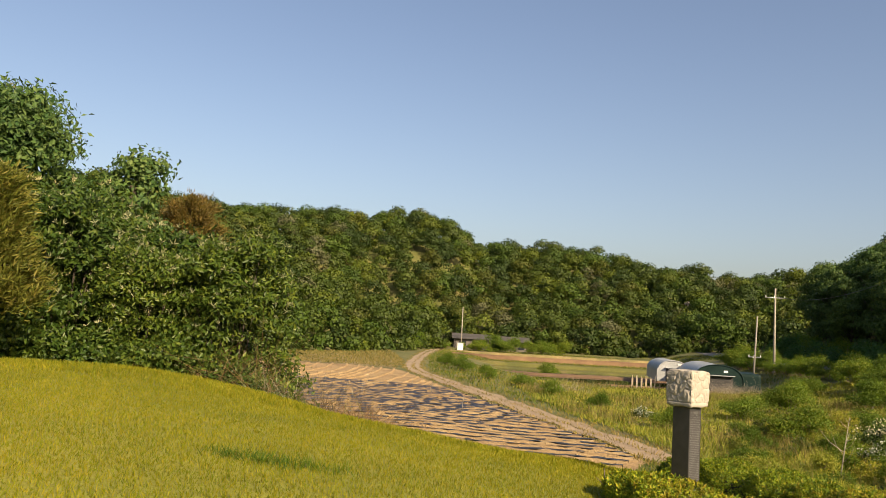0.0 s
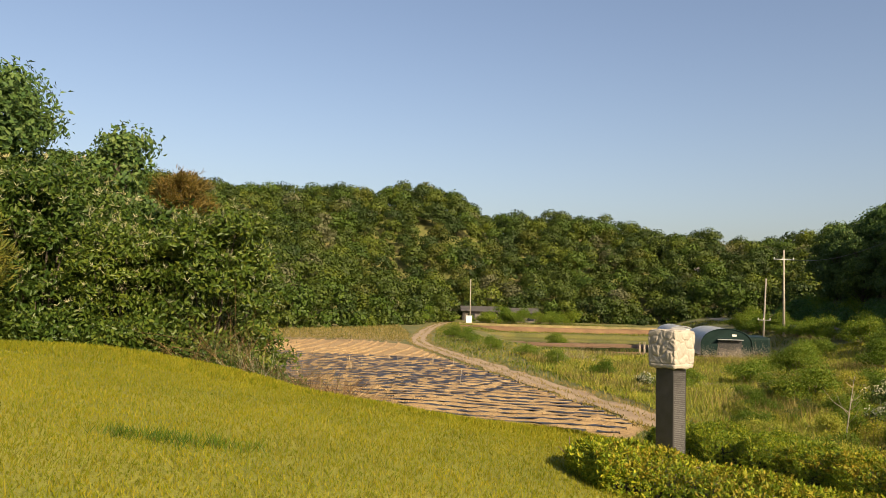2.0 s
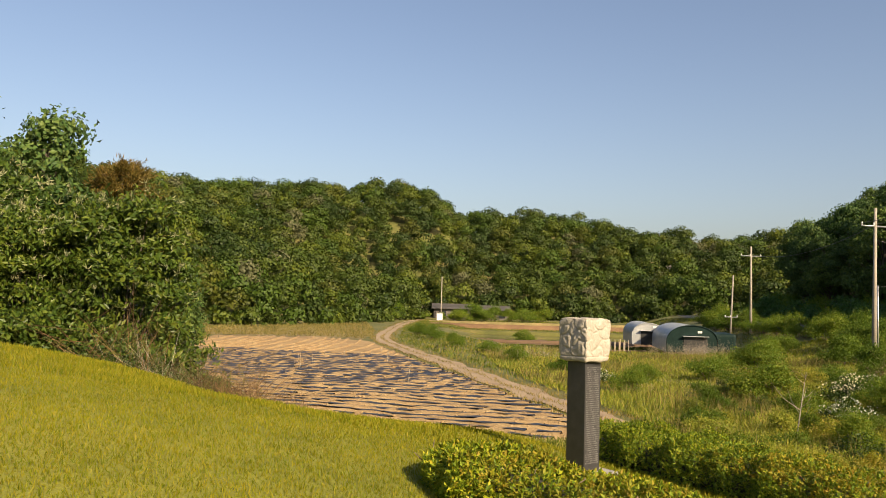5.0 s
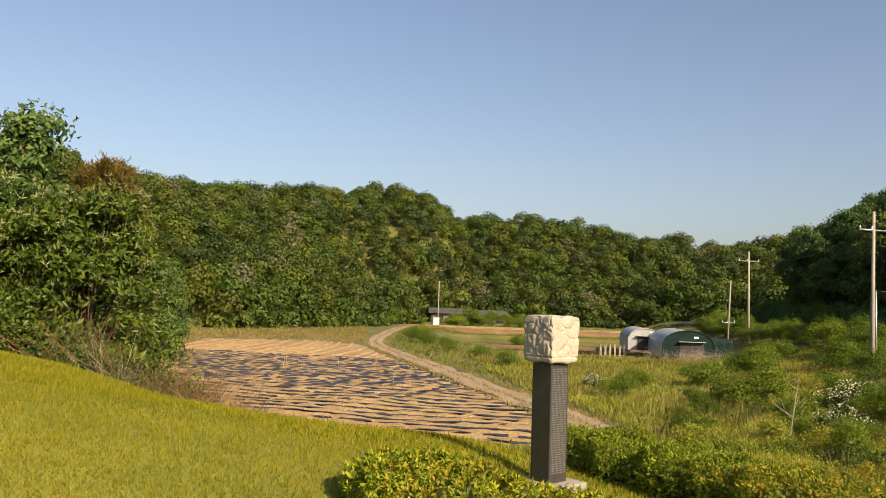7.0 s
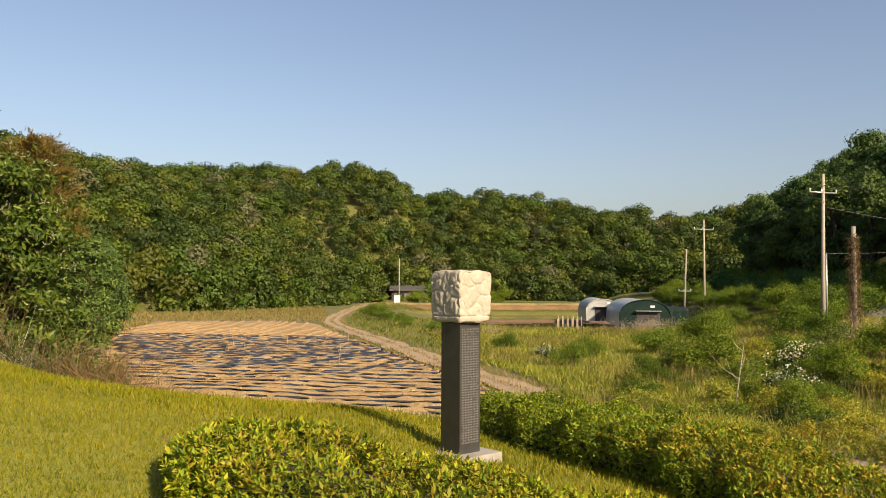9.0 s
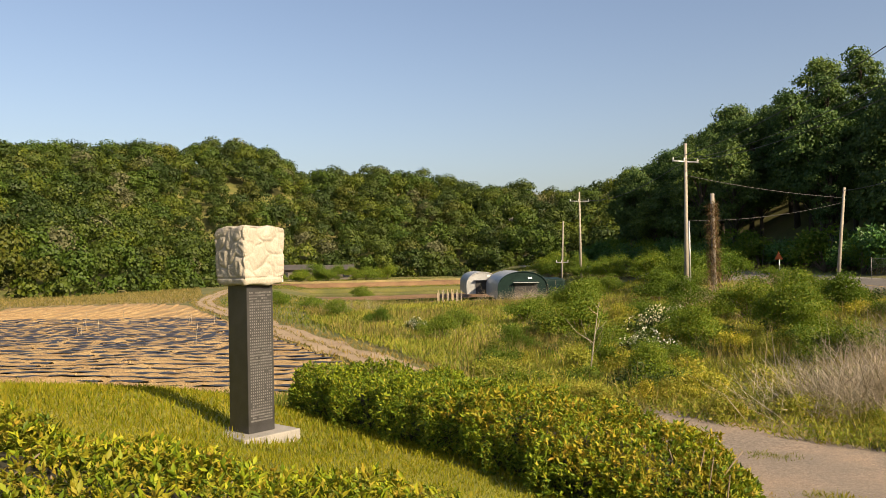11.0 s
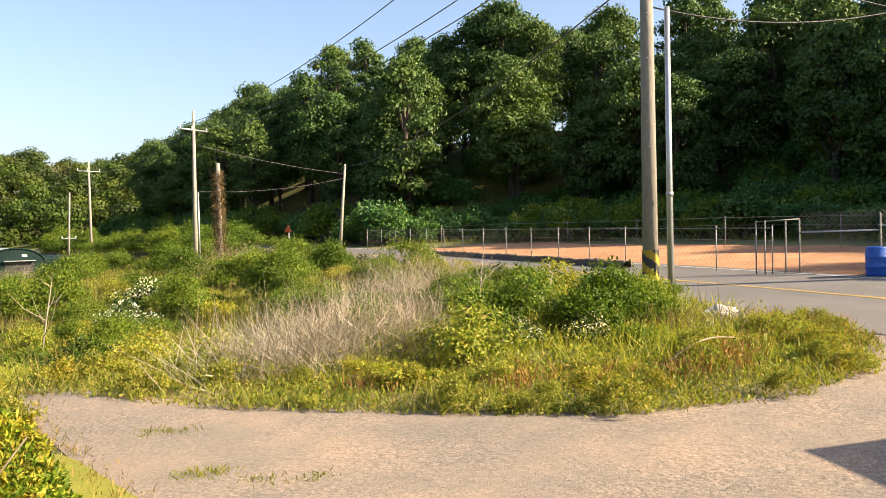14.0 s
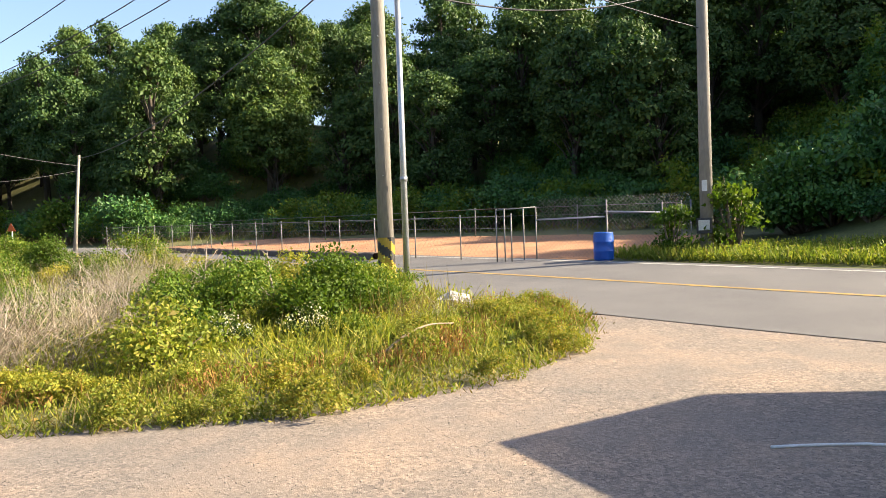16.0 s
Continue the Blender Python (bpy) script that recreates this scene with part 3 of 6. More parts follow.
def film_row(a, b, k):
    """One raised bed under wrinkled film, torn and covered with soil in places."""
    a, b = np.array(a), np.array(b)
    ln = np.linalg.norm(b - a)
    n = max(4, int(ln / 0.35))
    t = np.linspace(0, 1, n)
    c = a + (b - a) * t[:, None]
    d = (b - a) / ln
    nr = np.array([-d[1], d[0]])
    wob = 0.04 * np.sin(np.arange(n) * 0.31 + k) + r.normal(0, 0.03, n)

    def strip(offs, hump, jitter):
        V = []
        for o, h in zip(offs, hump):
            p = c + nr * (o + wob)[:, None]
            V.append(np.column_stack([p, land(p[:, 0], p[:, 1]) + 0.05 + h * r.uniform(1 - jitter, 1 + jitter, n)]))
        q = len(offs)
        i = np.arange(n - 1)[:, None] * q + np.arange(q - 1)[None]
        return np.stack(V, 1).reshape(-1, 3), np.stack([i, i + 1, i + q + 1, i + q], -1)

    far = float(smooth(36, 52, a[1]))
    v, f = strip((-0.08 - 0.14 * far, 0.06, 0.2, 0.42), (0.125 - 0.03 * far, 0.13, 0.125, 0.0), 0.2)
    f = f[r.random(n - 1) > 0.04].reshape(-1, 4)
    v2, f2 = strip((-0.62, -0.45, -0.25, -0.05, 0.1), (0.0, 0.03, 0.08, 0.115, 0.1), 0.35)
    child("soil_bed", mesh_np("soil_bed", v2, f2.reshape(-1, 4), M_soil, True), field)
    child("film_row", mesh_np("film_row", v, f, M_film, True), field, "black plastic film over a raised bed" if k == 0 else "")
    m = int(ln * 9)
    u, o = r.random(m), r.choice([-1, 1], m) * r.uniform(0.05, 0.5, m)
    p = a + (b - a) * u[:, None] + nr * o[:, None]
    return np.column_stack([p, land(p[:, 0], p[:, 1]) + 0.1])


def clods(P, lo, hi, r, flat=0.7):
    """Lumps of soil or stone: uneven little octahedra."""
    n = len(P)
    base = np.array([[1, 0, 0], [0, 1, 0], [-1, 0, 0], [0, -1, 0], [0, 0, 1], [0, 0, -0.6]], float)
    s = r.uniform(lo, hi, (n, 1, 1)) * r.uniform(0.6, 1.4, (n, 6, 1)) * np.array([1, 1, flat])
    a = r.uniform(0, 6.28, n)
    rot = np.stack([np.stack([np.cos(a), -np.sin(a), 0 * a], -1), np.stack([np.sin(a), np.cos(a), 0 * a], -1), np.stack([0 * a, 0 * a, 1 + 0 * a], -1)], 1)
    v = np.einsum("nij,nkj->nki", rot, base[None] * s) + np.asarray(P)[:, None]
    t = np.array([[0, 1, 4], [1, 2, 4], [2, 3, 4], [3, 0, 4], [1, 0, 5], [2, 1, 5], [3, 2, 5], [0, 3, 5]])
    return v.reshape(-1, 3), (np.arange(n)[:, None, None] * 6 + t).reshape(-1, 3)


M_film, _t, _p = nodes_of("black_film_with_soil")
_n = ramp(_t, noise_tex(_t, 3.0, 6, 0.7, stretch=(0.45, 1.5, 1)), [(0.62, (0, 0, 0)), (0.68, (1, 1, 1))])
_c = mix(_t, _n, (0.022, 0.023, 0.027), (0.3, 0.2, 0.105))
_t.links.new(_c, _p.inputs["Base Color"])
_t.links.new(ramp(_t, _n, [(0.0, (0.48, 0.48, 0.48)), (1.0, (0.95, 0.95, 0.95))]), _p.inputs["Roughness"])
bump(_t, _p, noise_tex(_t, 5.0, 4), 0.7, 0.05)

soil_pts = []
for k in range(36):
    y0 = 26.6 + k * 1.12
    xs = np.linspace(-22, 9, 280)
    ys = y0 + 0.27 * (4 - xs)
    ok = inside(FIELD, xs, ys)
    if ok.sum() < 6 or y0 > 63:
        continue
    i0, i1 = np.nonzero(ok)[0][[0, -1]]
    soil_pts.append(film_row((xs[i0] + 0.3, ys[i0]), (xs[i1] - 0.4, ys[i1]), k))
for k in range(22):
    a = -19.5 + k * 1.15
    pts = [(a + 5.0 * u - 3.5 * u * u + 0.5 * math.sin(k), 65.5 + 25 * u - 0.35 * abs(a + 9) * (1 - u)) for u in np.linspace(0, 1, 24)]
    pts = [p for p in pts if inside(FIELD, np.array([p[0]]), np.array([p[1]]))[0]]
    if len(pts) > 4:
        c = np.array(pts)
        v, f = tube_data(np.column_stack([c, land(c[:, 0], c[:, 1]) + 0.02]), np.full(len(c), 0.17) * r.uniform(0.8, 1.2, len(c)), 6)
        child("soil_ridge", mesh_np("soil_ridge", v, f, M_soil, True), field)
v, f = clods(np.concatenate(soil_pts), 0.03, 0.1, r)
child("soil_clods", mesh_np("soil_clods", v, f, M_soil), field, "loose soil clods")["kind"] = "stuff"
# thin stakes in the field
for i in range(18):
    x, y = (1.6 if i == 0 else r.uniform(-9, 3)), (43.3 if i == 0 else r.uniform(50, 64))
    h = 1.15 if i == 0 else r.uniform(0.6, 0.9)
    st = empty("field_stake", "thin pale stake standing in the field", "stake", pose(x, y, on_land(x, y), r.normal(0, 3), r.normal(0, 3)), "stakes in the field")
    tube("rod", [(0, 0, -0.05), (0, 0, h * 0.5), (0, 0, h)], [0.011] * 3, M_straw, st, sides=5)
    tube("string_knot", [(0, 0, h * 0.8), (0, 0, h * 0.86)], [0.028] * 2, M_straw, st, sides=5)
# rough strip beyond the field
STRIP = [(-34, 92), (-20, 91), (-8, 92), (-4.2, 89), (-4.2, 108), (-9, 122), (-20, 114), (-40, 104)]
sheet(STRIP, 1.0, 0.05, M_dry_grass, "dry_grass_strip", "strip of dry yellow grass behind the field", "grass")
STRIP2 = [(-14, 30), (-5, 30.5), (-2.5, 32.6), (-8.6, 36.3), (-13.2, 55), (-18.2, 72), (-20.4, 90), (-27, 88), (-22, 60), (-17, 40)]
sheet(STRIP2, 0.8, 0.05, M_dry_grass, "dry_grass_margin", "dry grass margin along the field", "grass")

# ---- wet fields ----
pond = new("pond_water", mesh_np("pond_water", [(x, y, -4.18) for x, y in PADDY], [list(range(len(PADDY)))], M_water))
tagged(pond, "still brown water in flooded paddies", "water", kind="structure")


def dike(pts, width, height, mat, name, label):
    c = curve_through(pts, 60)
    t = np.gradient(c, axis=0)
    t /= np.linalg.norm(t, axis=1)[:, None]
    nr = np.stack([t[:, 1], -t[:, 0]], 1)
    rr = np.random.default_rng(len(pts) + int(width * 10) + int(abs(pts[0][1])))
    prof = [(-1, -0.3), (-0.7, 0.55), (-0.3, 1), (0.3, 1), (0.7, 0.55), (1, -0.3)]
    V = [np.column_stack([c + nr * (o * width / 2 + rr.normal(0, 0.06, (60, 1))), -4.2 + h * height + rr.normal(0, 0.03, 60)]) for o, h in prof]
    v = np.stack(V, 1).reshape(-1, 3)
    i = np.arange(59)[:, None] * 6 + np.arange(5)[None]
    f = np.stack([i, i + 1, i + 7, i + 6], -1).reshape(-1, 4)
    return tagged(new(name, mesh_np(name, v, f, mat, True)), label, "dike", kind="structure")


dike([(4, 113), (14, 109), (25, 110), (38, 108)], 3.6, 0.26, M_mud, "mud_dike", "bare brown mud dike between the paddies")
dike([(8, 96), (16, 93.5), (24, 94), (34, 95)], 1.6, 0.2, M_mud, "mud_dike", "bare brown mud dike between the paddies")
dike([(4, 122), (20, 120), (41, 121)], 2.2, 0.22, M_paddy, "grass_dike", "grassy dike between the paddies")
dike([(3, 133), (20, 131.5), (44, 133)], 3.0, 0.55, M_paddy, "grass_dike", "grassy dike between the paddies")
BEYOND = [(3.2, 133), (46, 133), (50, 168), (30, 180), (3, 174)]
sheet(BEYOND, 1.5, 0.05, M_paddy, "paddy_grass", "yellow-green paddy grass beyond the water", "grass")
dike([(3, 150), (20, 148), (48, 151)], 2.0, 1.0, M_mud, "mud_dike", "low mud dike in the far paddy")
dike([(3, 164), (20, 161), (48, 164)], 2.0, 1.05, M_dry_grass, "grass_dike", "dry grassy dike in the far paddy")

# ---- trees ----
def make_tree(seed, height, crown_r, leaf, per, mat, lobes=16, low=0.35, bark=None):
    """A tapered trunk with limbs, and a crown of leafy lobes with gaps."""
    r = np.random.default_rng(seed)
    t = new("tree")
    lean = r.normal(0, 0.25, 2)
    zs = np.linspace(0, 0.85, 7)
    tp = np.column_stack([lean[0] * zs * 2, lean[1] * zs * 2, zs * height - 0.3 * (zs == 0)])
    tr = 0.022 * height * (1 - 0.8 * zs) + 0.02
    pieces = [tube_data(tp, tr, 8)]
    C, R = [], []
    for i in range(lobes):
        u = low + (1 - low) * (i + 0.5) / lobes
        a = i * 2.4 + r.uniform(-0.5, 0.5)
        prof = math.sin(math.pi * min(0.95, 0.22 + 0.72 * (u - low) / (1 - low)))
        rad = crown_r * prof * r.uniform(0.45, 0.85)
        c = np.array([math.cos(a) * rad + lean[0] * u, math.sin(a) * rad + lean[1] * u, u * height * 0.93])
        C.append(c)
        R.append(crown_r * r.uniform(0.22, 0.46))
        base = np.array([lean[0] * u * 1.2, lean[1] * u * 1.2, max(0.15, (u - 0.22)) * height * 0.9])
        pieces.append(tube_data([base, (base + c) / 2 + np.array([0, 0, 0.03 * height]), c], [0.008 * height, 0.005 * height, 0.002 * height], 5))
    v, f = join_np(pieces)
    child("trunk", mesh_np("trunk", v, f, bark or M_bark, True), t, "dark forked trunk")
    v, f = lobes_cloud(C, R, per, leaf, r, flat=0.6)
    child("crown", mesh_np("crown", v, f, mat), t)
    return t


def make_bush(seed, radius, height, leaf, per, mat, blooms=0, twigs=9):
    """A shrub: stems from one foot and leafy lobes."""
    r = np.random.default_rng(seed)
    b = new("bush")
    C, R, pieces = [], [], []
    for i in range(twigs):
        a, u = r.uniform(0, 6.28), r.random() ** 0.6
        c = np.array([math.cos(a) * radius * 0.72 * u, math.sin(a) * radius * 0.72 * u, height * (0.14 + 0.62 * r.random() * (1.15 - 0.6 * u))])
        C.append(c)
        R.append(min(radius, height) * r.uniform(0.3, 0.48))
        pieces.append(tube_data([(0.05 * math.cos(a), 0.05 * math.sin(a), -0.1), c * np.array([0.5, 0.5, 0.6]), c * np.array([1, 1, 1.25])], [0.018 * height, 0.012 * height, 0.004], 5))
    if radius > 0.6:
        v, f = join_np(pieces)
        child("woody_stem", mesh_np("woody_stem", v, f, M_pine_bark, True), b, "bare brown stems")
    v, f = lobes_cloud(C, R, per, leaf, r, squash=0.9)
    child("foliage", mesh_np("foliage", v, f, mat), b)
    if blooms:
        P = []
        for c, rad in zip(C, R):
            d = sphere_dirs(blooms, r)
            d[:, 2] = np.abs(d[:, 2])
            P.append(c + d * rad * r.uniform(0.95, 1.15, (blooms, 1)))
        P = np.concatenate(P)
        k = 3
        P = np.repeat(P, k, 0) + r.normal(0, 0.05, (len(P) * k, 3))
        v, f = leaves(P, sphere_dirs(len(P), r), 0.06, 0.055, r=r)
        child("blossom", mesh_np("blossom", v, f, M_bloom), b, "clusters of white blossom")
    return b


def make_pine(seed, height, crown_r, mat):
    r = np.random.default_rng(seed)
    t = new("pine_tree")
    pieces = [tube_data([(0, 0, -0.3), (0.1, 0, height * 0.5), (0.05, 0.1, height * 0.97)], [0.2, 0.13, 0.03], 8)]
    P, D = [], []
    for i in range(46):
        u = 0.3 + 0.68 * i / 46
        a = i * 2.4
        ln = crown_r * (1.12 - u) ** 0.6 * r.uniform(0.75, 1.1)
        b0 = np.array([0.05, 0.03, u * height])
        tip = b0 + np.array([math.cos(a) * ln, math.sin(a) * ln, 0.18 * ln])
        pieces.append(tube_data([b0, (b0 + tip) / 2, tip], [0.05, 0.035, 0.012], 5))
        n = 420
        s = r.uniform(0.3, 1.05, n)
        P.append(b0 + (tip - b0) * s[:, None] + r.normal(0, 0.22, (n, 3)))
        D.append(np.array([math.cos(a), math.sin(a), 0.8]) + r.normal(0, 0.7, (n, 3)))
    v, f = join_np(pieces)
    child("trunk", mesh_np("trunk", v, f, M_bark, True), t)
    P, D = np.concatenate(P), np.concatenate(D)
    v, f = leaves(P, D, 0.34, 0.055, r=r)
    child("needles", mesh_np("needles", v, f, mat), t)
    return t


protos = {}
LABELS = {
    "tree": ("broad green oak-like tree in full leaf", "tree"),
    "bush": ("dense leafy green shrub", "bush"),
}


def put(key, maker, x, y, scale=1.0, turn=None, label="", group="", dz=0.0, r=rng, exact=False):
    """Places a plant on the land: the first of a kind, then copies of it."""
    cat = "pine" if "pine" in key else ("tree" if "tree" in key else "bush")
    m = pose(x, y, on_land(x, y) + dz, 0, 0, r.uniform(0, 360) if turn is None else turn) @ Matrix.Diagonal((scale, scale, scale * (1.0 if exact else r.uniform(0.9, 1.1)), 1))
    if key not in protos:
        ob = maker()
        protos[key] = ob
        ob.matrix_basis = m
    else:
        ob = copy_thing(protos[key], Matrix.Identity(4))
        ob.matrix_basis = m
    for start, kind in (("edge_bush", "weed_clump"), ("bank_bush", "weed_bush"), ("dbush", "undergrowth_shrub"), ("bush_big", "large_shrub"), ("chestnut", "chestnut_shrub"), ("tree_edge0", "domed_tree"), ("wbush_bloom", "blossoming_shrub"), ("pine", "pine_tree")):
        if key.startswith(start):
            ob.name = kind
    return tagged(ob, label or LABELS[cat][0], cat, group)


oak = [lambda s=s, h=h, w=w, lo=lo: make_tree(s, h, w, 0.27, 240, M_tree, 28, lo) for s, h, w, lo in ((31, 11.0, 3.6, 0.25), (32, 12.0, 2.7, 0.35), (33, 10.5, 3.3, 0.42), (34, 11.5, 3.0, 0.2))]
r = np.random.default_rng(5)


def shades_yard(x, y, top):
    """Whether something so high there would stand between the sun and the open yard or road."""
    n = math.hypot(*SUN_XY)
    sx, sy = SUN_XY[0] / n, SUN_XY[1] / n
    for px, py in ((33, 18), (36, 24), (39, 32), (42, 41), (36, 20), (39.5, 27), (26, 9), (29, 15), (33, 26), (32.5, 12), (38, 18), (41, 24), (44, 30), (42, 34)):
        t = (x - px) * sx + (y - py) * sy
        if t > 0 and abs((x - px) * sy - (y - py) * sx) < 3.5 and top > -1.2 + t * math.tan(radians(SUN_ELEV)):
            return True
    return False


# wood along the far side of the road
for row in range(7):
    for k in range(36):
        yy = -8 + k * 4.6 + r.uniform(-1.6, 1.6)
        base = float(np.interp(yy, [0, 14, 24, 50, 62, 130], [28, 27, 26, 24, 9, 7.5]))
        off = base + 2 + row * 5.2 + r.uniform(-1.5, 1.5)
        c = np.array(ROAD)
        i = int(np.argmin(np.abs(c[:, 1] - yy)))
        i = min(max(i, 1), len(c) - 2)
        t = c[i + 1] - c[i - 1]
        t = t / np.linalg.norm(t)
        x, y = c[i, 0] + t[1] * off, yy - t[0] * off * 0.6
        if r.random() < 0.14 or (row > 3 and yy > 75):
            continue
        if (x - 4) / (y - 5) < 0.45 and y > 40:
            continue
        s = r.uniform(0.85, 1.25) * (1.12 if row > 2 else 1.0)
        if shades_yard(x, y, on_land(x, y) + 11.5 * s):
            continue
        put(f"tree{k % 4}", oak[k % 4], x, y, s, label="tall dark green oak-like tree on the wooded slope", group="roadside wood", r=r)
# undergrowth on the bank
shrubs = [lambda s=s, m=m: make_bush(s, 2.0, 2.4, 0.18, 330, m, 0, 13) for s, m in ((51, M_under_skylit), (52, M_shrub), (53, M_under_skylit))]
for k in range(150):
    yy = r.uniform(-6, 60)
    off = r.uniform(18, 34) if yy > 14 else r.uniform(14, 40)
    c = np.array(ROAD)
    i = min(max(int(np.argmin(np.abs(c[:, 1] - yy))), 1), len(c) - 2)
    if shades_yard(c[i, 0] + off, yy - off * 0.25, on_land(c[i, 0] + off, yy - off * 0.25) + 3):
        continue
    put(f"dbush{k % 3}", shrubs[k % 3], c[i, 0] + off, yy - off * 0.25, r.uniform(0.7, 1.35), label="dark green undergrowth shrub on the bank", group="bank undergrowth", r=r)

x, y = scatter([(35, 3), (60, -4), (64, 14), (37, 12), (34, 5)], 0.26, r)
x2, y2 = scatter([(48, 19), (51, 30), (52.5, 44), (49, 58), (56, 66), (68, 58), (66, 30), (60, 17)], 0.14, r)
x3, y3 = scatter([(62, -10), (82, -10), (82, 8), (64, 12)], 0.12, r)
x4, y4 = scatter([(36, -6), (46, -10), (50, 2), (40, 6)], 0.3, r)
x, y = np.concatenate([x, x2, x3, x4]), np.concatenate([y, y2, y3, y4])
for i, (px, py) in enumerate(zip(x, y)):
    if shades_yard(px, py, on_land(px, py) + 3):
        continue
    put(f"dbush{i % 3}", shrubs[i % 3], px, py, r.uniform(0.8, 1.3), label="dark green undergrowth shrub on the bank", group="bank undergrowth", r=r)

for k in range(14):
    put(f"dbush{k % 3}", shrubs[k % 3], r.uniform(69, 79), r.uniform(6, 40), r.uniform(1.4, 2.0), label="dark green undergrowth shrub on the bank", group="bank undergrowth", r=r).name = "crest_shrub"

for k, (x, y) in enumerate([(80, 8), (82, 12), (82, 16), (83, 20), (84, 24), (84, 28), (84, 33)]):
    put(f"dbush{k % 3}", shrubs[k % 3], x, y, 2.6, label="tall dark green undergrowth shrub on the crest", group="shrubs on the crest", r=r).name = "crest_shrub"

for k, (x, y) in enumerate([(39.5, 7.4), (41.6, 7.0), (43.2, 8.4), (41.0, 4.6), (38.6, 5.0), (37.6, 8.6), (45.2, 6.4)]):
    put(f"dbush{k % 3}", shrubs[k % 3], x, y, 0.75, label="dark green undergrowth shrub behind the verge", group="bank undergrowth", r=r)

for k in range(44):
    yy = 58 + k * 1.9
    c = np.array(ROAD)
    i = int(np.argmin(np.abs(c[:, 1] - yy)))
    put(f"dbush{k % 3}", shrubs[k % 3], c[i, 0] + r.uniform(6.0, 9.5), yy, r.uniform(1.1, 1.8), label="dark green thicket shrub beside the road", group="roadside thicket", r=r).name = "thicket_shrub"

# left edge of the lawn: shrubs, trees and a pine
def make_chestnut(seed, radius, height, leaf, per, mat, catkins):
    """A dome of leafy boughs down to the ground, with pale flower spikes on its upper side."""
    r = np.random.default_rng(seed)
    b = new("chestnut_shrub")
    C, R, pieces = [], [], []
    for i in range(44):
        u = (i + 0.5) / 44
        a, z = i * 2.4 + r.uniform(-0.4, 0.4), u ** 0.9
        w = radius * 0.8 * math.sqrt(max(0.04, 1 - z * z)) * r.uniform(0.75, 1.12)
        c = np.array([math.cos(a) * w, math.sin(a) * w, height * (0.07 + 0.82 * z) + r.normal(0, 0.12)])
        C.append(c)
        R.append(radius * r.uniform(0.24, 0.4))
        if i % 3 == 0:
            pieces.append(tube_data([(0.1 * math.cos(a), 0.1 * math.sin(a), -0.2), c * np.array([0.55, 0.55, 0.6]), c], [0.05, 0.03, 0.008], 5))
    v, f = join_np(pieces)
    child("woody_stem", mesh_np("woody_stem", v, f, M_bark, True), b, "dark forked stems")
    v, f = lobes_cloud(C, R, per, leaf, r, aspect=0.42, ragged=0.16, turn=0.5, flat=0.4)
    child("foliage", mesh_np("foliage", v, f, mat), b)
    if catkins:
        P = []
        for c, rad in zip(C[14:], R[14:]):
            d = sphere_dirs(catkins, r)
            d[:, 2] = np.abs(d[:, 2])
            P.append(c + d * rad)
        P = np.repeat(np.concatenate(P), 6, 0)
        v, f = leaves(P, r.normal(0, 0.55, (len(P), 3)) + np.array([0, 0, 0.5]), r.uniform(0.1, 0.2, len(P)), 0.034, r=r)
        child("blossom", mesh_np("blossom", v, f, M_catkin), b, "pale cream flower spikes")
    return b


def rooted(key, maker, x, y, top, height, turn=0, label="", group=""):
    """Places a plant whose top reaches a given level."""
    return put(key, maker, x, y, (top - on_land(x, y)) / height, turn, label, group, exact=True)


rooted("tree_edge0", lambda: make_chestnut(61, 5.4, 15.5, 0.3, 230, M_tree, 2), -22.6, 41.5, 13.4, 15.2, 20, "large dense dark green tree behind the lawn")
rooted("tree_edge1", lambda: make_tree(62, 12.0, 3.2, 0.26, 260, M_tree, 30, 0.1), -16.3, 43.0, 9.9, 12.0, 40, "bright green broadleaf tree behind the lawn")
rooted("tree_edge2", lambda: make_tree(63, 10.0, 3.4, 0.26, 260, M_tree, 28, 0.08), -20.5, 37.0, 6.6, 10.0, 0, "dark green tree behind the lawn")
for x, y, top, k, turn in ((-15.4, 38.5, 6.2, 2, 70), (-12.6, 40.0, 4.6, 1, 160), (-12.0, 48.0, 3.2, 2, 250), (-20.5, 50.0, 7.5, 1, 200), (-19.5, 60, 6.0, 2, 90), (-17.5, 66, 4.2, 1, 280), (-22.5, 70, 6.0, 2, 20), (-23.5, 80, 5.0, 1, 180), (-26, 88, 5.0, 2, 10), (-31, 54, 10.0, 0, 130), (-14.0, 56.0, 3.0, 2, 310)):
    rooted(f"tree_edge{k}", None, x, y, top, (15.2, 12.0, 10.0)[k], turn, ("large dark green tree behind the lawn", "bright green broadleaf tree at the field margin", "dark green tree at the field margin")[k], "trees behind the lawn")
rooted("pine0", lambda: make_pine(71, 11.5, 3.6, M_pine), -16.0, 51.3, 8.6, 11.3, 0, "brownish pine tree among the broadleaf trees")
put("pine1", lambda: make_pine(72, 6.5, 2.0, M_young_pine), -12.1, 22.0, 0.78, 0, "young yellowish pine at the lawn's edge")
chestnuts = [lambda s=s: make_chestnut(s, 2.4, 5.6, 0.165, 600, M_dark_shrub, c) for s, c in ((81, 9), (82, 6))]
for i, (x, y, top) in enumerate([(-6.7, 27.3, 4.5), (-12.4, 27.6, 5.7), (-9.4, 26.6, 3.9), (-15.6, 28.6, 6.6), (-9.6, 30.6, 5.0), (-13.4, 32.0, 6.2)]):
    rooted(f"chestnut{i % 2}", chestnuts[i % 2], x, y, top, 5.7, 50 * i, "large dark green chestnut shrub with pale flower spikes", "shrubs at the lawn's edge")
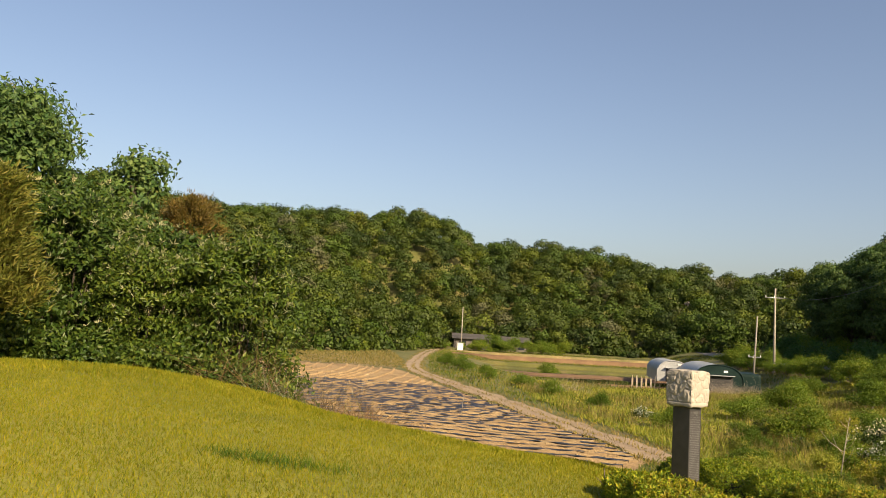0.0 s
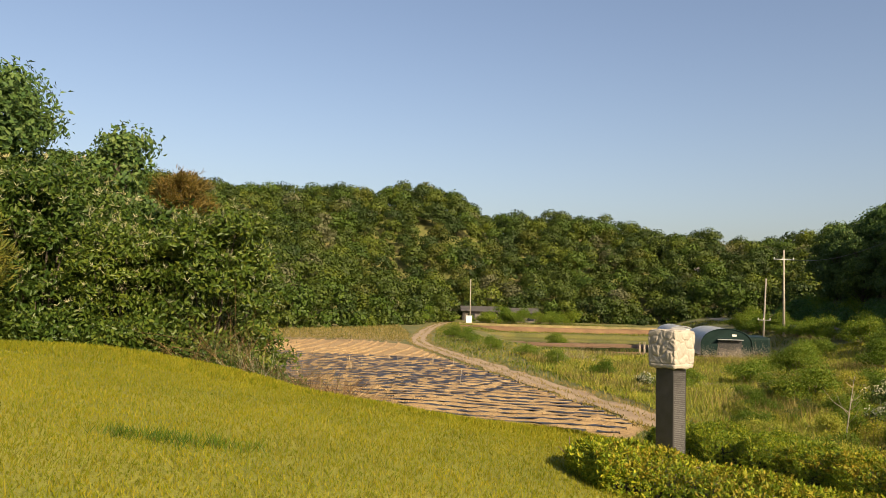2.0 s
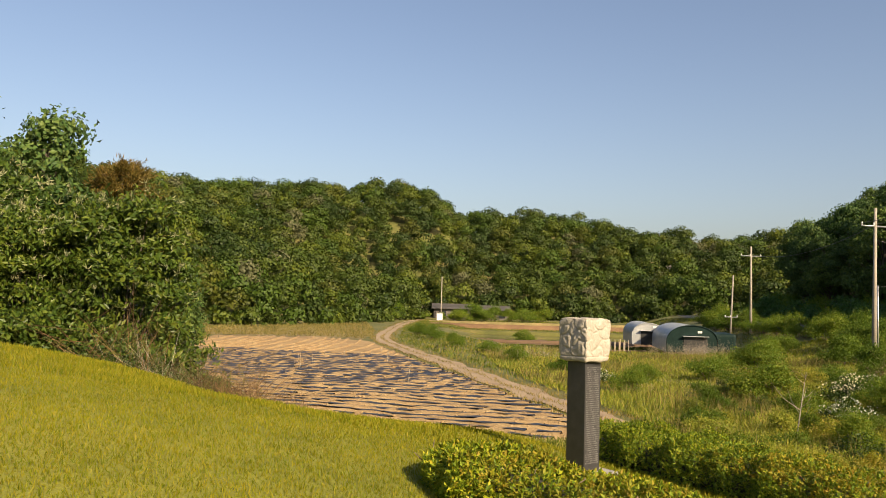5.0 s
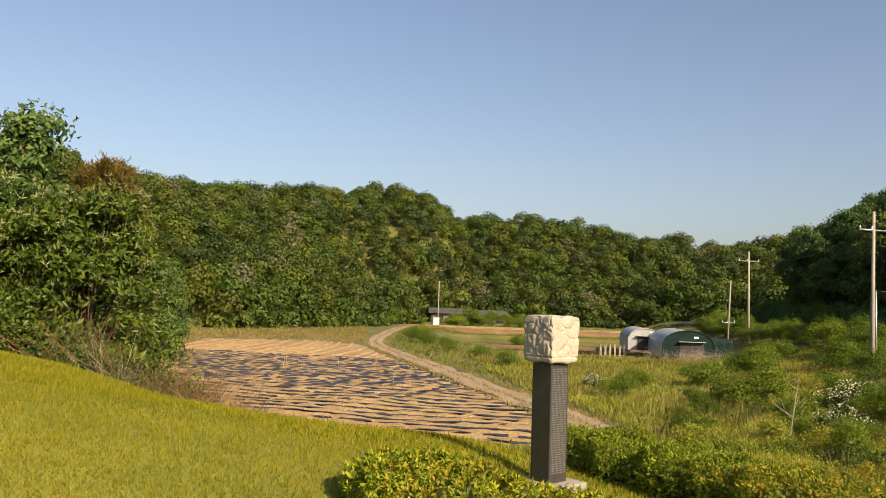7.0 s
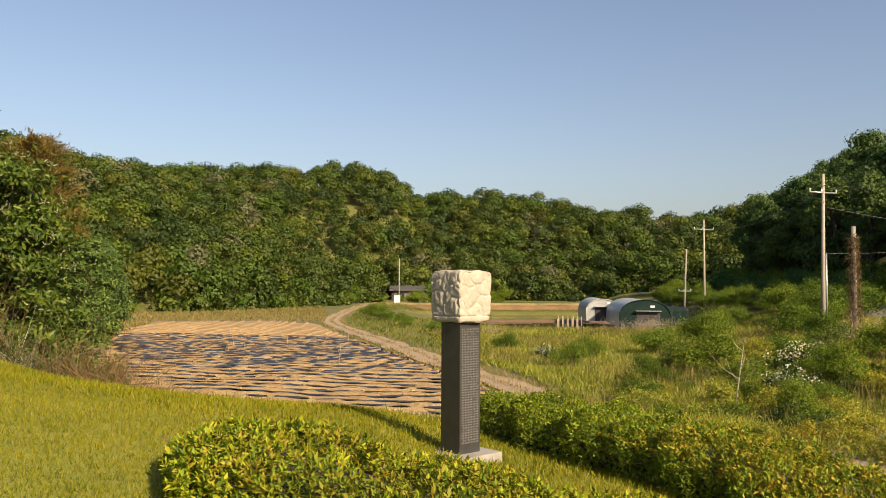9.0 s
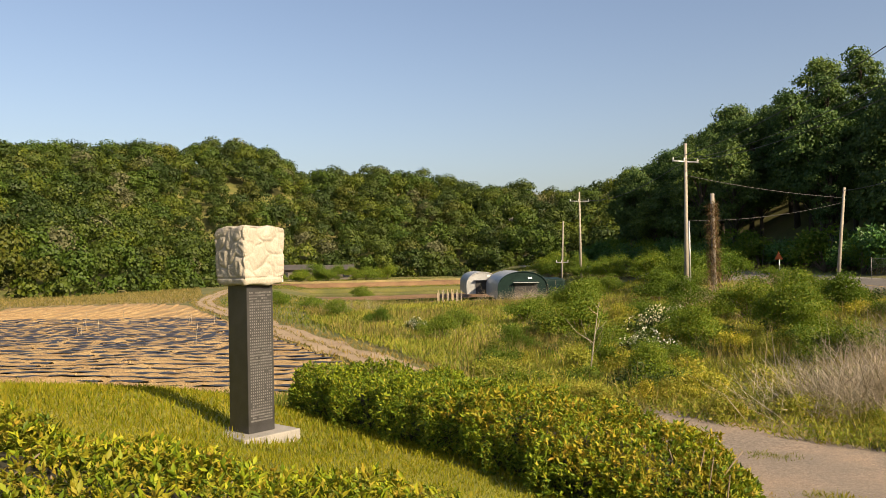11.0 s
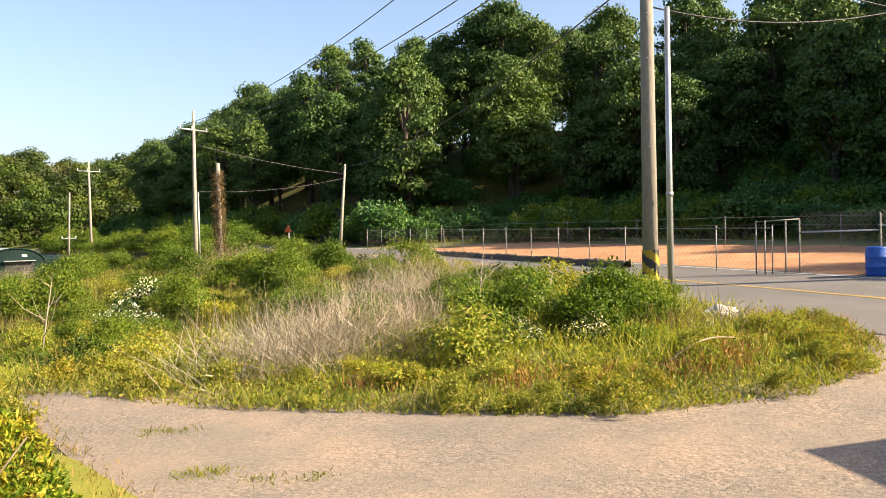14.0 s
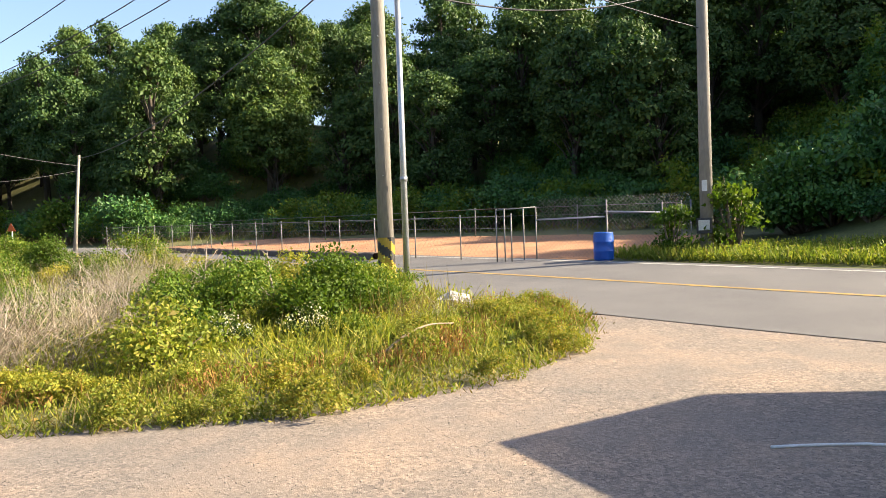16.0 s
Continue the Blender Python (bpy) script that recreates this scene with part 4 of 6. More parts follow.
big = lambda: make_bush(84, 1.6, 1.7, 0.15, 900, M_dark_shrub, 0, 16)
for i, (x, y, sc) in enumerate([(-6.2, 25.2, 0.8), (-8.0, 25.0, 0.95), (-10.6, 25.4, 1.0), (-13.2, 25.8, 1.1), (-5.2, 26.4, 0.8), (-5.4, 29.5, 1.0), (-8.6, 33.5, 1.3), (-11.0, 36.5, 1.4), (-14.5, 46.0, 1.5), (-16.5, 54.0, 1.5), (-4.4, 23.9, 0.5), (-3.0, 23.5, 0.3), (-5.3, 24.3, 0.6), (-3.6, 25.0, 0.5)]):
    put("bush_big0", big, x, y, sc, label="dark green leafy shrub at the edge of the lawn", group="low shrubs at the lawn's edge", r=r)


# ---- far woods ----
def far_wood(name, pts, mat, label, size, per, seed, crown):
    r = np.random.default_rng(seed)
    C, R = [], []
    for x, y, z, s in pts:
        tall = s * r.uniform(0.85, 1.2)
        for k in range(6):
            a = r.uniform(0, 6.28)
            rad = crown * s * (0.0 if k == 0 else 0.62 if k < 5 else 0.9)
            C.append((x + math.cos(a) * rad, y + math.sin(a) * rad, z + tall * (4.3 if k == 0 else r.uniform(1.6, 3.4) if k < 5 else 0.8)))
            R.append(crown * s * (0.74 if k == 0 else r.uniform(0.36, 0.56)))
    v, f = lobes_cloud(C, R, per, size, r, squash=0.85, aspect=0.9, ragged=0.06, turn=0.2, inner=0.05, flat=0.85)
    return tagged(new(name, mesh_np(name, v, f, mat)), label, "woods", kind="stuff")


r = np.random.default_rng(9)
wood_pts, pale_pts = [], []
edge = curve_through(FOOT[1:-1], 130)
FOOT_EDGE = [(x + r.normal(0, 1.0), y + r.uniform(0, 4)) for x, y in edge if abs(x) < 0.75 * y + 14 and not 0 < x < 27]
for x, y in FOOT_EDGE:
    wood_pts.append((x, y, on_land(x, y) - 0.8, r.uniform(0.4, 0.6)))
for gxx in np.arange(-150, 215, 5.6):
    for gyy in np.arange(85, 330, 5.6):
        x, y = gxx + r.uniform(-2, 2), gyy + r.uniform(-2, 2)
        f, _ = near_line(FOOT, x, y)
        hill = -float(f)
        if hill < 1 or hill > 108 or abs(x) > 0.75 * y + 14:
            continue
        s = r.uniform(0.74, 1.36)
        pale = r.random() < 0.06 and hill < 70
        (pale_pts if pale else wood_pts).append((x, y, on_land(x, y), s))
tint = r.choice(5, len(wood_pts), p=[0.24, 0.34, 0.2, 0.14, 0.08])
for k, m in enumerate(M_fars):
    far_wood("far_wood", [p for p, q in zip(wood_pts, tint) if q == k], m, ("deep green", "mid-green", "bright green", "yellowish green", "brownish green")[k] + " broadleaf crowns of the woods on the far hills", 0.52, 36.0, 3 + k, 3.3)
far_wood("far_blossoming_trees", pale_pts, M_far_pale, "pale blossoming crowns scattered through the woods", 0.55, 30.0, 4, 2.8)

# ---- lawn grass ----
def blades(x, y, h, w, r, lean=0.45, lift=0.02):
    P = np.column_stack([x, y, land(x, y) + lift])
    D = np.column_stack([r.normal(0, lean, len(x)), r.normal(0, lean, len(x)), np.ones(len(x))])
    return leaves(P, D, h, w, 0.1, r, bend=0.02)


r = np.random.default_rng(12)
NEAR = [(-7, 3.5), (2, 4.5), (9, 6.5), (9.2, 12), (6.5, 15), (-1, 14.5), (-10, 14)]
FARL = [(-10, 14), (-1, 14.5), (6.5, 15), (9.2, 12), (9.3, 15), (8, 18.5), (6, 21), (4, 21.4), (-2, 21.4), (-4.5, 22.4), (-8, 24.8), (-14, 26), (-13.5, 15)]
x, y = scatter(NEAR, 1300, r)
a = blades(x, y, r.uniform(0.03, 0.075, len(x)), r.uniform(0.006, 0.011, len(x)), r)
x, y = scatter(FARL, 550, r)
b = blades(x, y, r.uniform(0.05, 0.13, len(x)), r.uniform(0.010, 0.018, len(x)), r)
v, f = join_np([a, b])
tagged(new("lawn_grass", mesh_np("lawn_grass", v, f, M_grass)), "short sunlit yellow-green lawn grass blades", "grass", kind="stuff")
for cx, cy, s in ((-1.4, 8.75, 0.9), (-1.0, 8.9, 0.7), (-1.8, 8.7, 0.8)):
    n = int(170 * s)
    x, y = cx + r.normal(0, 0.26 * s, n), cy + r.normal(0, 0.12, n)
    v, f = blades(x, y, r.uniform(0.08, 0.17, n), 0.009, r, 0.5)
    tagged(new("grass_tuft", mesh_np("grass_tuft", v, f, M_tuft)), "taller green grass tuft in the lawn", "grass tuft", "tufts in the lawn", "stuff")


# rougher grass between the lawn, the field and the track, and through the valley
x1, y1 = scatter([(-13, 27), (-8, 25), (-4.5, 22.5), (-2, 21.5), (4.2, 21.5), (7, 20.8), (9.2, 20.6), (10.6, 30), (8.6, 31.4), (6.6, 27.5), (-2, 33), (-8.5, 36.5), (-14, 34)], 110, r)
a = blades(x1, y1, r.uniform(0.1, 0.38, len(x1)), 0.022, r, 0.5)
x2, y2 = scatter([(9.5, 40), (7.4, 49), (5, 60), (1.8, 74), (-0.6, 88), (-1.0, 130), (2, 176), (30, 182), (50, 170), (48, 130), (41, 132), (4, 132), (3.4, 118), (9.6, 87), (17, 77), (24, 78), (32, 90), (40, 106), (46, 110), (42, 84), (24, 75)], 11, r)
b = blades(x2, y2, r.uniform(0.15, 0.45, len(x2)), 0.07, r, 0.6)
x3, y3 = scatter([(-40, 90), (-20.5, 91), (-14, 56), (-9, 37), (-14, 34), (-30, 60)], 14, r)
x4, y4 = scatter([(-36, 92), (-20, 91), (-8, 92), (-4, 89), (-4, 108), (-8, 146), (-22, 118), (-40, 107)], 14, r)
x3, y3 = np.concatenate([x3, x4]), np.concatenate([y3, y4])
c = blades(x3, y3, r.uniform(0.15, 0.5, len(x3)), 0.06, r, 0.6)
v, f = join_np([a, b])
tagged(new("rough_grass", mesh_np("rough_grass", v, f, M_rough)), "rough uncut grass through the valley", "grass", kind="stuff")
tagged(new("dry_grass", mesh_np("dry_grass", c[0], c[1], M_dry_mix)), "dry straw-coloured grass round the field", "grass", kind="stuff")


tc = curve_through(TRACK, 400)
n = 5200
u = r.random(n)
o = np.where(r.random(n) < 0.25, r.normal(0, 0.12, n), r.choice([-1, 1], n) * r.uniform(0.75, 1.5, n))
px, py = np.interp(u, np.linspace(0, 1, 400), tc[:, 0]) + o, np.interp(u, np.linspace(0, 1, 400), tc[:, 1])
v, f = blades(px, py, r.uniform(0.08, 0.3, n), 0.035, r, 0.6)
tagged(new("trackside_grass", mesh_np("trackside_grass", v, f, M_dry_mix)), "straggling grass along the farm track", "grass", kind="stuff")


# ---- clipped hedges ----
def hedge(line, width, tops, seed, label, tips):
    """A clipped hedge: a dark inner shell painted as shade, bare stems and a skin of pointed leaves."""
    r = np.random.default_rng(seed)
    c = curve_through(line, 60)
    tall = curve_through([(t, 0) for t in tops], 60)[:, 0] - land(c[:, 0], c[:, 1])
    height = float(tall.mean())
    seg = np.linalg.norm(np.diff(c, axis=0), axis=1).sum()
    shoots = int(seg * (width + 1.6 * height) * 520)
    n = shoots
    u = r.uniform(0, 1, n)
    px, py = np.interp(u, np.linspace(0, 1, 60), c[:, 0]), np.interp(u, np.linspace(0, 1, 60), c[:, 1])
    t = np.gradient(c, axis=0)
    t /= np.linalg.norm(t, axis=1)[:, None]
    tx, ty = np.interp(u, np.linspace(0, 1, 60), t[:, 0]), np.interp(u, np.linspace(0, 1, 60), t[:, 1])
    nx, ny = ty, -tx
    ph = r.uniform(-0.12, np.pi + 0.12, n)
    ends = np.minimum(1, np.sqrt(np.clip(np.minimum(u, 1 - u) * seg / (width * 0.5), 0.02, 1)))
    lump = 1 + 0.05 * np.sin(u * seg * 11 + ph * 6) * np.sin(ph * 7 + u * 31) + 0.06 * np.sin(u * seg * 2.3 + 1) * np.sin(ph * 2 + u * 9) + 0.07 * np.sin(u * seg * 5.1 + ph * 3)
    depth = 1 - 0.4 * r.random(n) ** 2
    ca, sa = np.cos(ph), np.sin(ph)
    ex = np.sign(ca) * np.abs(ca) ** 0.7 * width / 2 * lump * depth * ends
    ez = np.sign(sa) * np.abs(sa) ** 0.6 * np.interp(u, np.linspace(0, 1, 60), tall) * lump * depth * (0.55 + 0.45 * ends)
    x, y = px + nx * ex, py + ny * ex
    z = land(px, py) * 0.5 + land(x, y) * 0.5 + ez + 0.03
    out = np.column_stack([nx * ca, ny * ca, sa * 1.2])
    axis_dir = out * 0.7 + r.normal(0, 0.3, (n, 3)) + np.array([0, 0, 0.6])
    axis_dir /= np.linalg.norm(axis_dir, axis=1)[:, None]
    k = 7
    A = np.repeat(axis_dir, k, 0)
    P = np.repeat(np.column_stack([x, y, z]), k, 0) + A * r.uniform(-0.03, 0.03, (n * k, 1))
    D = A * 0.55 + r.normal(0, 0.65, (n * k, 3))
    L = np.repeat(r.uniform(0.035, 0.07, n), k) * r.uniform(0.7, 1.2, n * k)
    ob = empty("hedge", label, "hedge")
    orange = np.repeat((r.random(n) < 0.45 * smooth(tips - 0.2, tips + 0.1, u)) & (sa > 0.45), k)
    v, f = leaves(P[~orange], D[~orange], L[~orange], L[~orange] * 0.42, 0.2, r, A[~orange] + np.array([0, 0, 0.4]))
    child("foliage", mesh_np("foliage", v, f, M_hedge), ob)
    v, f = leaves(P[orange], D[orange], L[orange], L[orange] * 0.42, 0.2, r, A[orange] + np.array([0, 0, 0.4]))
    child("young_growth", mesh_np("young_growth", v, f, M_hedge_tip), ob, "orange-yellow young leaf tips")
    # closed inner shell, its dark colour painting the shade behind the leaves
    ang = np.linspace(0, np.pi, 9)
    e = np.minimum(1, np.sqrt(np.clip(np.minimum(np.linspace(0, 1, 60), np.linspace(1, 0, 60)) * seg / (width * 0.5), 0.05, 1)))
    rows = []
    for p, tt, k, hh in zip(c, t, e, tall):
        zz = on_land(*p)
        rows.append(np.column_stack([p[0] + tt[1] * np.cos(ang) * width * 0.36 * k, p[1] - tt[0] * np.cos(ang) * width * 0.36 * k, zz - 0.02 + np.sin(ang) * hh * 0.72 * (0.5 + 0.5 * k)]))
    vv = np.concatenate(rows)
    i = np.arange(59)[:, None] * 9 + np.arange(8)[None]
    child("shade_core", mesh_np("shade_core", vv, np.stack([i, i + 1, i + 10, i + 9], -1).reshape(-1, 4), M_hedge_shade, True), ob, "dark inner shell coloured as the shade between the leaves")
    st = []
    for k in range(int(seg * 9)):
        uu, o = r.random(), r.uniform(-0.45, 0.45) * width
        p = np.array([np.interp(uu, np.linspace(0, 1, 60), c[:, 0]), np.interp(uu, np.linspace(0, 1, 60), c[:, 1])])
        q = p + r.normal(0, 0.2, 2)
        st.append(tube_data([(p[0], p[1], on_land(*p)), (q[0], q[1], on_land(*p) + height * 0.8)], [0.009, 0.005], 4))
    v, f = join_np(st)
    child("woody_stem", mesh_np("stems", v, f, M_pine_bark), ob, "bare brown stems")["kind"] = "stuff"
    return ob


hedge([(2.5, 11.5), (3.1, 11.35), (4.2, 10.85), (5.4, 10.4), (7.0, 9.8)], 2.1, [-0.22, -0.26, -0.46, -0.62, -0.78], 5, "low broad clipped hedge with yellowing leaf tips on the lawn", 0.3)
hedge([(5.9, 20.4), (6.9, 18.2), (7.8, 16.2), (8.4, 14.2), (8.8, 12.1)], 2.1, [-1.15, -1.08, -1.02, -1.0, -1.15], 6, "broad clipped hedge beside the gravel, orange-tipped at its end", 0.62)

# ---- carved pillar ----
PX, PY, PZ = 4.99, 16.05, -1.49
pillar = empty("carved_pillar", "dark inscribed granite pillar with a pale carved stone block on top", "monument", pose(PX, PY, PZ, 0, 0, 38) @ Matrix.Diagonal((1.076, 1.076, 1.16, 1)))
part("plinth", box(bmesh.new(), 0, 0, 0.0, 0.74, 0.74, 0.2, 0.012), M_plinth, pillar, "grey granite base slab")
part("shaft", box(bmesh.new(), 0, 0, 0.06 + 0.76, 0.345, 0.345, 1.52, 0.008), M_shaft, pillar, "polished dark granite shaft")


def inscription(face):
    """Rows of small engraved characters, too small to read, as plain bars."""
    rr = np.random.default_rng(40 + face)
    V, F = [], []
    for c in range(11):
        for k in range(46):
            if rr.random() < 0.06:
                continue
            w, h = 0.017 * rr.uniform(0.7, 1), 0.017 * rr.uniform(0.7, 1)
            cx, cz = -0.132 + c * 0.0264, 0.22 + k * 0.0285
            n = len(V) * 4
            V.append([(cx - w / 2, -0.1745, cz - h / 2), (cx + w / 2, -0.1745, cz - h / 2), (cx + w / 2, -0.1745, cz + h / 2), (cx - w / 2, -0.1745, cz + h / 2)])
            F.append((n, n + 1, n + 2, n + 3))
    return np.array(V).reshape(-1, 3), F


v, f = inscription(0)
child("inscription", mesh_np("inscription", v, f, M_letter), pillar, "rows of small grey engraved characters")
# carved block: a rounded cube with raised scrolls and petals
me = bpy.data.meshes.new("carved_block")
bm = bmesh.new()
bmesh.ops.create_cube(bm, size=1.0)
bmesh.ops.subdivide_edges(bm, edges=bm.edges[:], cuts=55, use_grid_fill=True)
for vtx in bm.verts:
    p = vtx.co.copy()
    q = Vector([math.copysign(abs(a * 2) ** 1.0, a) for a in p])
    n6 = (abs(q.x) ** 14 + abs(q.y) ** 14 + abs(q.z) ** 14) ** (1 / 14)
    q = q / n6
    ax = max(range(3), key=lambda i: abs(q[i]))
    u, w = [q[i] for i in range(3) if i != ax]
    if ax == 2:
        g = 0.3 * math.sin(5 * u) * math.sin(5 * w)
    else:
        side = Vector((u * 1.35 + ax * 5.1, w * 1.55, 3.7 if q[ax] > 0 else 0.4))
        side += 0.35 * Vector((noise.noise(side * 1.7), noise.noise(side * 1.7 + Vector((9, 0, 0))), 0))
        d = noise.voronoi(side)[0]
        cell = min(1.0, (d[1] - d[0]) * 3.2)
        g = -1.0 + 1.25 * cell ** 0.5 - 0.3 * max(0.0, math.sin(d[0] * 26)) * cell
        if w < -0.72:
            g = 0.1 if w < -0.78 else -0.9
    top = 1.0 - 0.05 * max(0, -q.z)
    cut = 0.04 * noise.noise(Vector(q) * 2.2)
    nrm = Vector((0, 0, 0))
    nrm[ax] = math.copysign(1, q[ax])
    o = q + nrm * (g * 0.08 + cut)
    vtx.co = Vector((o.x * 0.278 * top, o.y * 0.278 * top, o.z * 0.295))
bmesh.ops.recalc_face_normals(bm, faces=bm.faces)
bmesh.ops.translate(bm, vec=(0, 0, 1.585 + 0.29), verts=bm.verts[:])
part("carved_block", bm, M_cap, pillar, "pale granite block carved with petals and scrolls", True)

# ---- weeds between gravel and road ----
def beside_rock(x, y):
    """Leaves the ground beside the pale rock bare."""
    k = np.hypot(x - 22.9, y - 14.9) > 0.75
    return x[k], y[k]


r = np.random.default_rng(15)
ISLAND = [(9.2, 20.5), (11.2, 20.0), (12.2, 19.0), (12.7, 16.9), (14.1, 14.5), (15.2, 12.9), (17.0, 11.7), (19.0, 11.6), (21.0, 11.95), (23.2, 13.7), (25.4, 18.6), (29, 28), (33.6, 41.5), (37.5, 56), (40, 76), (36, 80), (24, 76), (17, 74), (11, 80), (7, 74), (7.2, 58), (8.2, 48), (9.8, 38), (10.8, 31), (8.6, 27)]
x, y = scatter(ISLAND, 105, r)
x, y = beside_rock(x, y)
dist = np.hypot(x - 8, y - 7)
keep = r.random(len(x)) < np.clip(26 / dist, 0.16, 1)
x, y, dist = x[keep], y[keep], dist[keep]
h = r.uniform(0.1, 0.42, len(x)) * (0.6 + 0.8 * (np.sin(x * 0.7) * np.cos(y * 0.5) * 0.5 + 0.5)) * np.clip((dist - 6) / 10, 0.45, 1.1) * np.interp(dist, [30, 45], [1, 0.75])
v1 = blades(x, y, h, 0.010 + 0.0008 * dist, r, 0.55)
k = r.random(len(x)) < 0.22
n2 = int(k.sum())
P = np.column_stack([x[k], y[k], land(x[k], y[k]) + h[k] * r.uniform(0.1, 0.8, n2)])
v2 = leaves(P, r.normal(0, 1, (n2, 3)) + np.array([0, 0, 0.5]), 0.04 + 0.002 * dist[k], 0.022 + 0.0012 * dist[k], 0.2, r)
v, f = join_np([v1, v2])
tagged(new("wild_weeds", mesh_np("wild_weeds", v, f, M_weed)), "tangled green wild weeds and tall grass on the bank", "weeds", kind="stuff")

EDGE = [(9.6, 17.5), (10.3, 16.6), (10.8, 18.6), (11.4, 18.6), (12.2, 16.4), (13.6, 14.3), (14.95, 12.3), (16.85, 11.15), (17.8, 11.0), (19.6, 11.05), (20.9, 11.45), (22.2, 12.25), (23.2, 13.3), (21.8, 14.0), (19.0, 13.7), (17.4, 14.0), (16.0, 15.3), (14.6, 17), (13.6, 20), (9.8, 21)]
x, y = scatter(EDGE, 330, r)
x, y = beside_rock(x, y)
k = np.sin(x * 2.1) * np.sin(y * 1.7 + 1) + r.normal(0, 0.6, len(x)) > -0.5
x, y = x[k], y[k]
h = r.uniform(0.05, 0.24, len(x)) * (0.6 + 0.7 * (np.sin(x * 1.7 + 2) * np.sin(y * 2.3) * 0.5 + 0.5))
v1 = blades(x, y, h, 0.016, r, 0.7)
P = np.column_stack([x, y, land(x, y) + h * r.uniform(0.2, 0.9, len(x))])
v2 = leaves(P, r.normal(0, 1, (len(x), 3)) + np.array([0, 0, 0.4]), r.uniform(0.04, 0.09, len(x)), r.uniform(0.02, 0.05, len(x)), 0.2, r)
v, f = join_np([v1, v2])
tagged(new("yellow_weeds", mesh_np("yellow_weeds", v, f, M_yellow_weed)), "low yellowing weeds along the gravel's edge", "weeds", kind="stuff")

x, y = scatter([(12.4, 20.5), (14.6, 16.4), (16.8, 13.6), (20.8, 12.6), (23.4, 14.6), (25.0, 20), (27, 26), (20, 30), (11.5, 30), (9.6, 23)], 130, r)
x, y = beside_rock(x, y)
h = r.uniform(0.12, 0.5, len(x)) * (0.5 + 0.8 * (np.sin(x * 1.3) * np.cos(y * 1.1) * 0.5 + 0.5))
v1 = blades(x, y, h, r.uniform(0.012, 0.026, len(x)), r, 0.6)
P = np.column_stack([x, y, land(x, y) + h * r.uniform(0.2, 1.0, len(x))])
v2 = leaves(P, r.normal(0, 1, (len(x), 3)) + np.array([0, 0, 0.3]), r.uniform(0.04, 0.085, len(x)), r.uniform(0.02, 0.045, len(x)), 0.2, r)
v, f = join_np([v1, v2])
tagged(new("leafy_weeds", mesh_np("leafy_weeds", v, f, M_light_weed)), "pale green leafy weeds covering the bank", "weeds", kind="stuff")
wb = [lambda s=s: make_bush(s, 1.15, 1.25, 0.062, 2600, M_shrub, 0, 12) for s in (91, 92, 93)]
wd = lambda: make_bush(94, 1.1, 1.2, 0.065, 2400, M_tuft, 0, 12)
bl = lambda: make_bush(95, 1.0, 1.2, 0.08, 1200, M_dark_shrub, 16, 10)
for i, (x, y, s) in enumerate([(16.2, 18.0, 0.8), (18.2, 16.6, 1.0), (19.6, 15.8, 1.05), (21.2, 15.9, 0.75), (20.3, 18.2, 0.85), (23.4, 20.6, 0.6), (25.0, 23.8, 0.6), (22.0, 22.5, 0.85), (24.0, 27.0, 0.85), (26.5, 29.0, 1.2), (20.6, 26.0, 1.1), (23.5, 32.5, 1.35), (27.5, 34.5, 1.3), (25.5, 38.5, 1.4), (29.5, 40.5, 1.3), (21.5, 37.0, 1.1), (22.6, 42, 1.3), (26.4, 45.5, 1.5), (31.5, 46, 1.3), (17.2, 30.5, 0.9), (15.2, 27.0, 0.8), (17.5, 35.0, 1.0), (14.0, 36, 0.9), (12.6, 43, 1.0), (14.2, 47, 1.0), (19, 50, 1.5), (23, 53, 1.6), (29, 54, 1.7), (33, 58, 1.7), (27, 61, 1.5), (36, 66, 1.6), (33, 72, 1.5), (11.0, 54, 0.9), (9.2, 63, 0.9), (7.6, 70, 1.0), (5.0, 78, 1.0), (3.0, 92, 1.3), (1.4, 104, 1.4), (17.9, 39.3, 1.5), (13.5, 23.3, 0.8), (14.6, 23.9, 0.6), (20.2, 33.5, 1.2), (22.4, 30.0, 1.0)]):
    if i % 5 == 2:
        put("wbush_dark", wd, x, y, s, label="fresh green shrub among the weeds", group="shrubs on the bank", r=r)
    else:
        put(f"wbush{i % 3}", wb[i % 3], x, y, s, label="leafy green shrub among the weeds", group="shrubs on the bank", r=r)
for x, y, s in ((20.8, 38.6, 1.3), (17.8, 32.3, 1.0), (22.8, 40.5, 1.0), (18.6, 15.4, 0.55), (17.8, 15.9, 0.45), (12.2, 47.5, 0.7)):
    put("wbush_bloom", bl, x, y, s, label="dark shrub covered with white blossom", group="blossoming shrubs", r=r)


NEARBANK = [(12.4, 20.5), (14.8, 16.8), (16.8, 14.6), (20.8, 13.8), (23.0, 15.4), (25.0, 20), (28, 28), (32, 42), (28, 48), (20, 46), (14, 40), (11.5, 30), (9.6, 23)]
sm = [lambda s=s, m=m: make_bush(s, 0.75, 0.8, 0.052, 2800, m, 0, 10) for s, m in ((111, M_light_weed), (112, M_shrub), (113, M_weed), (114, M_dark_shrub), (115, M_tuft))]
x, y = beside_rock(*scatter(NEARBANK, 0.36, r))
for i, (px, py) in enumerate(zip(x, y)):
    put(f"bank_bush{i % 5}", sm[i % 5], px, py, r.uniform(0.5, 1.35), label=("pale green leafy weed bush on the bank", "green leafy bush on the bank", "tangled green weed bush on the bank", "dark green leafy bush on the bank", "fresh green leafy weed bush on the bank")[i % 5], group="weed bushes on the bank", r=r)
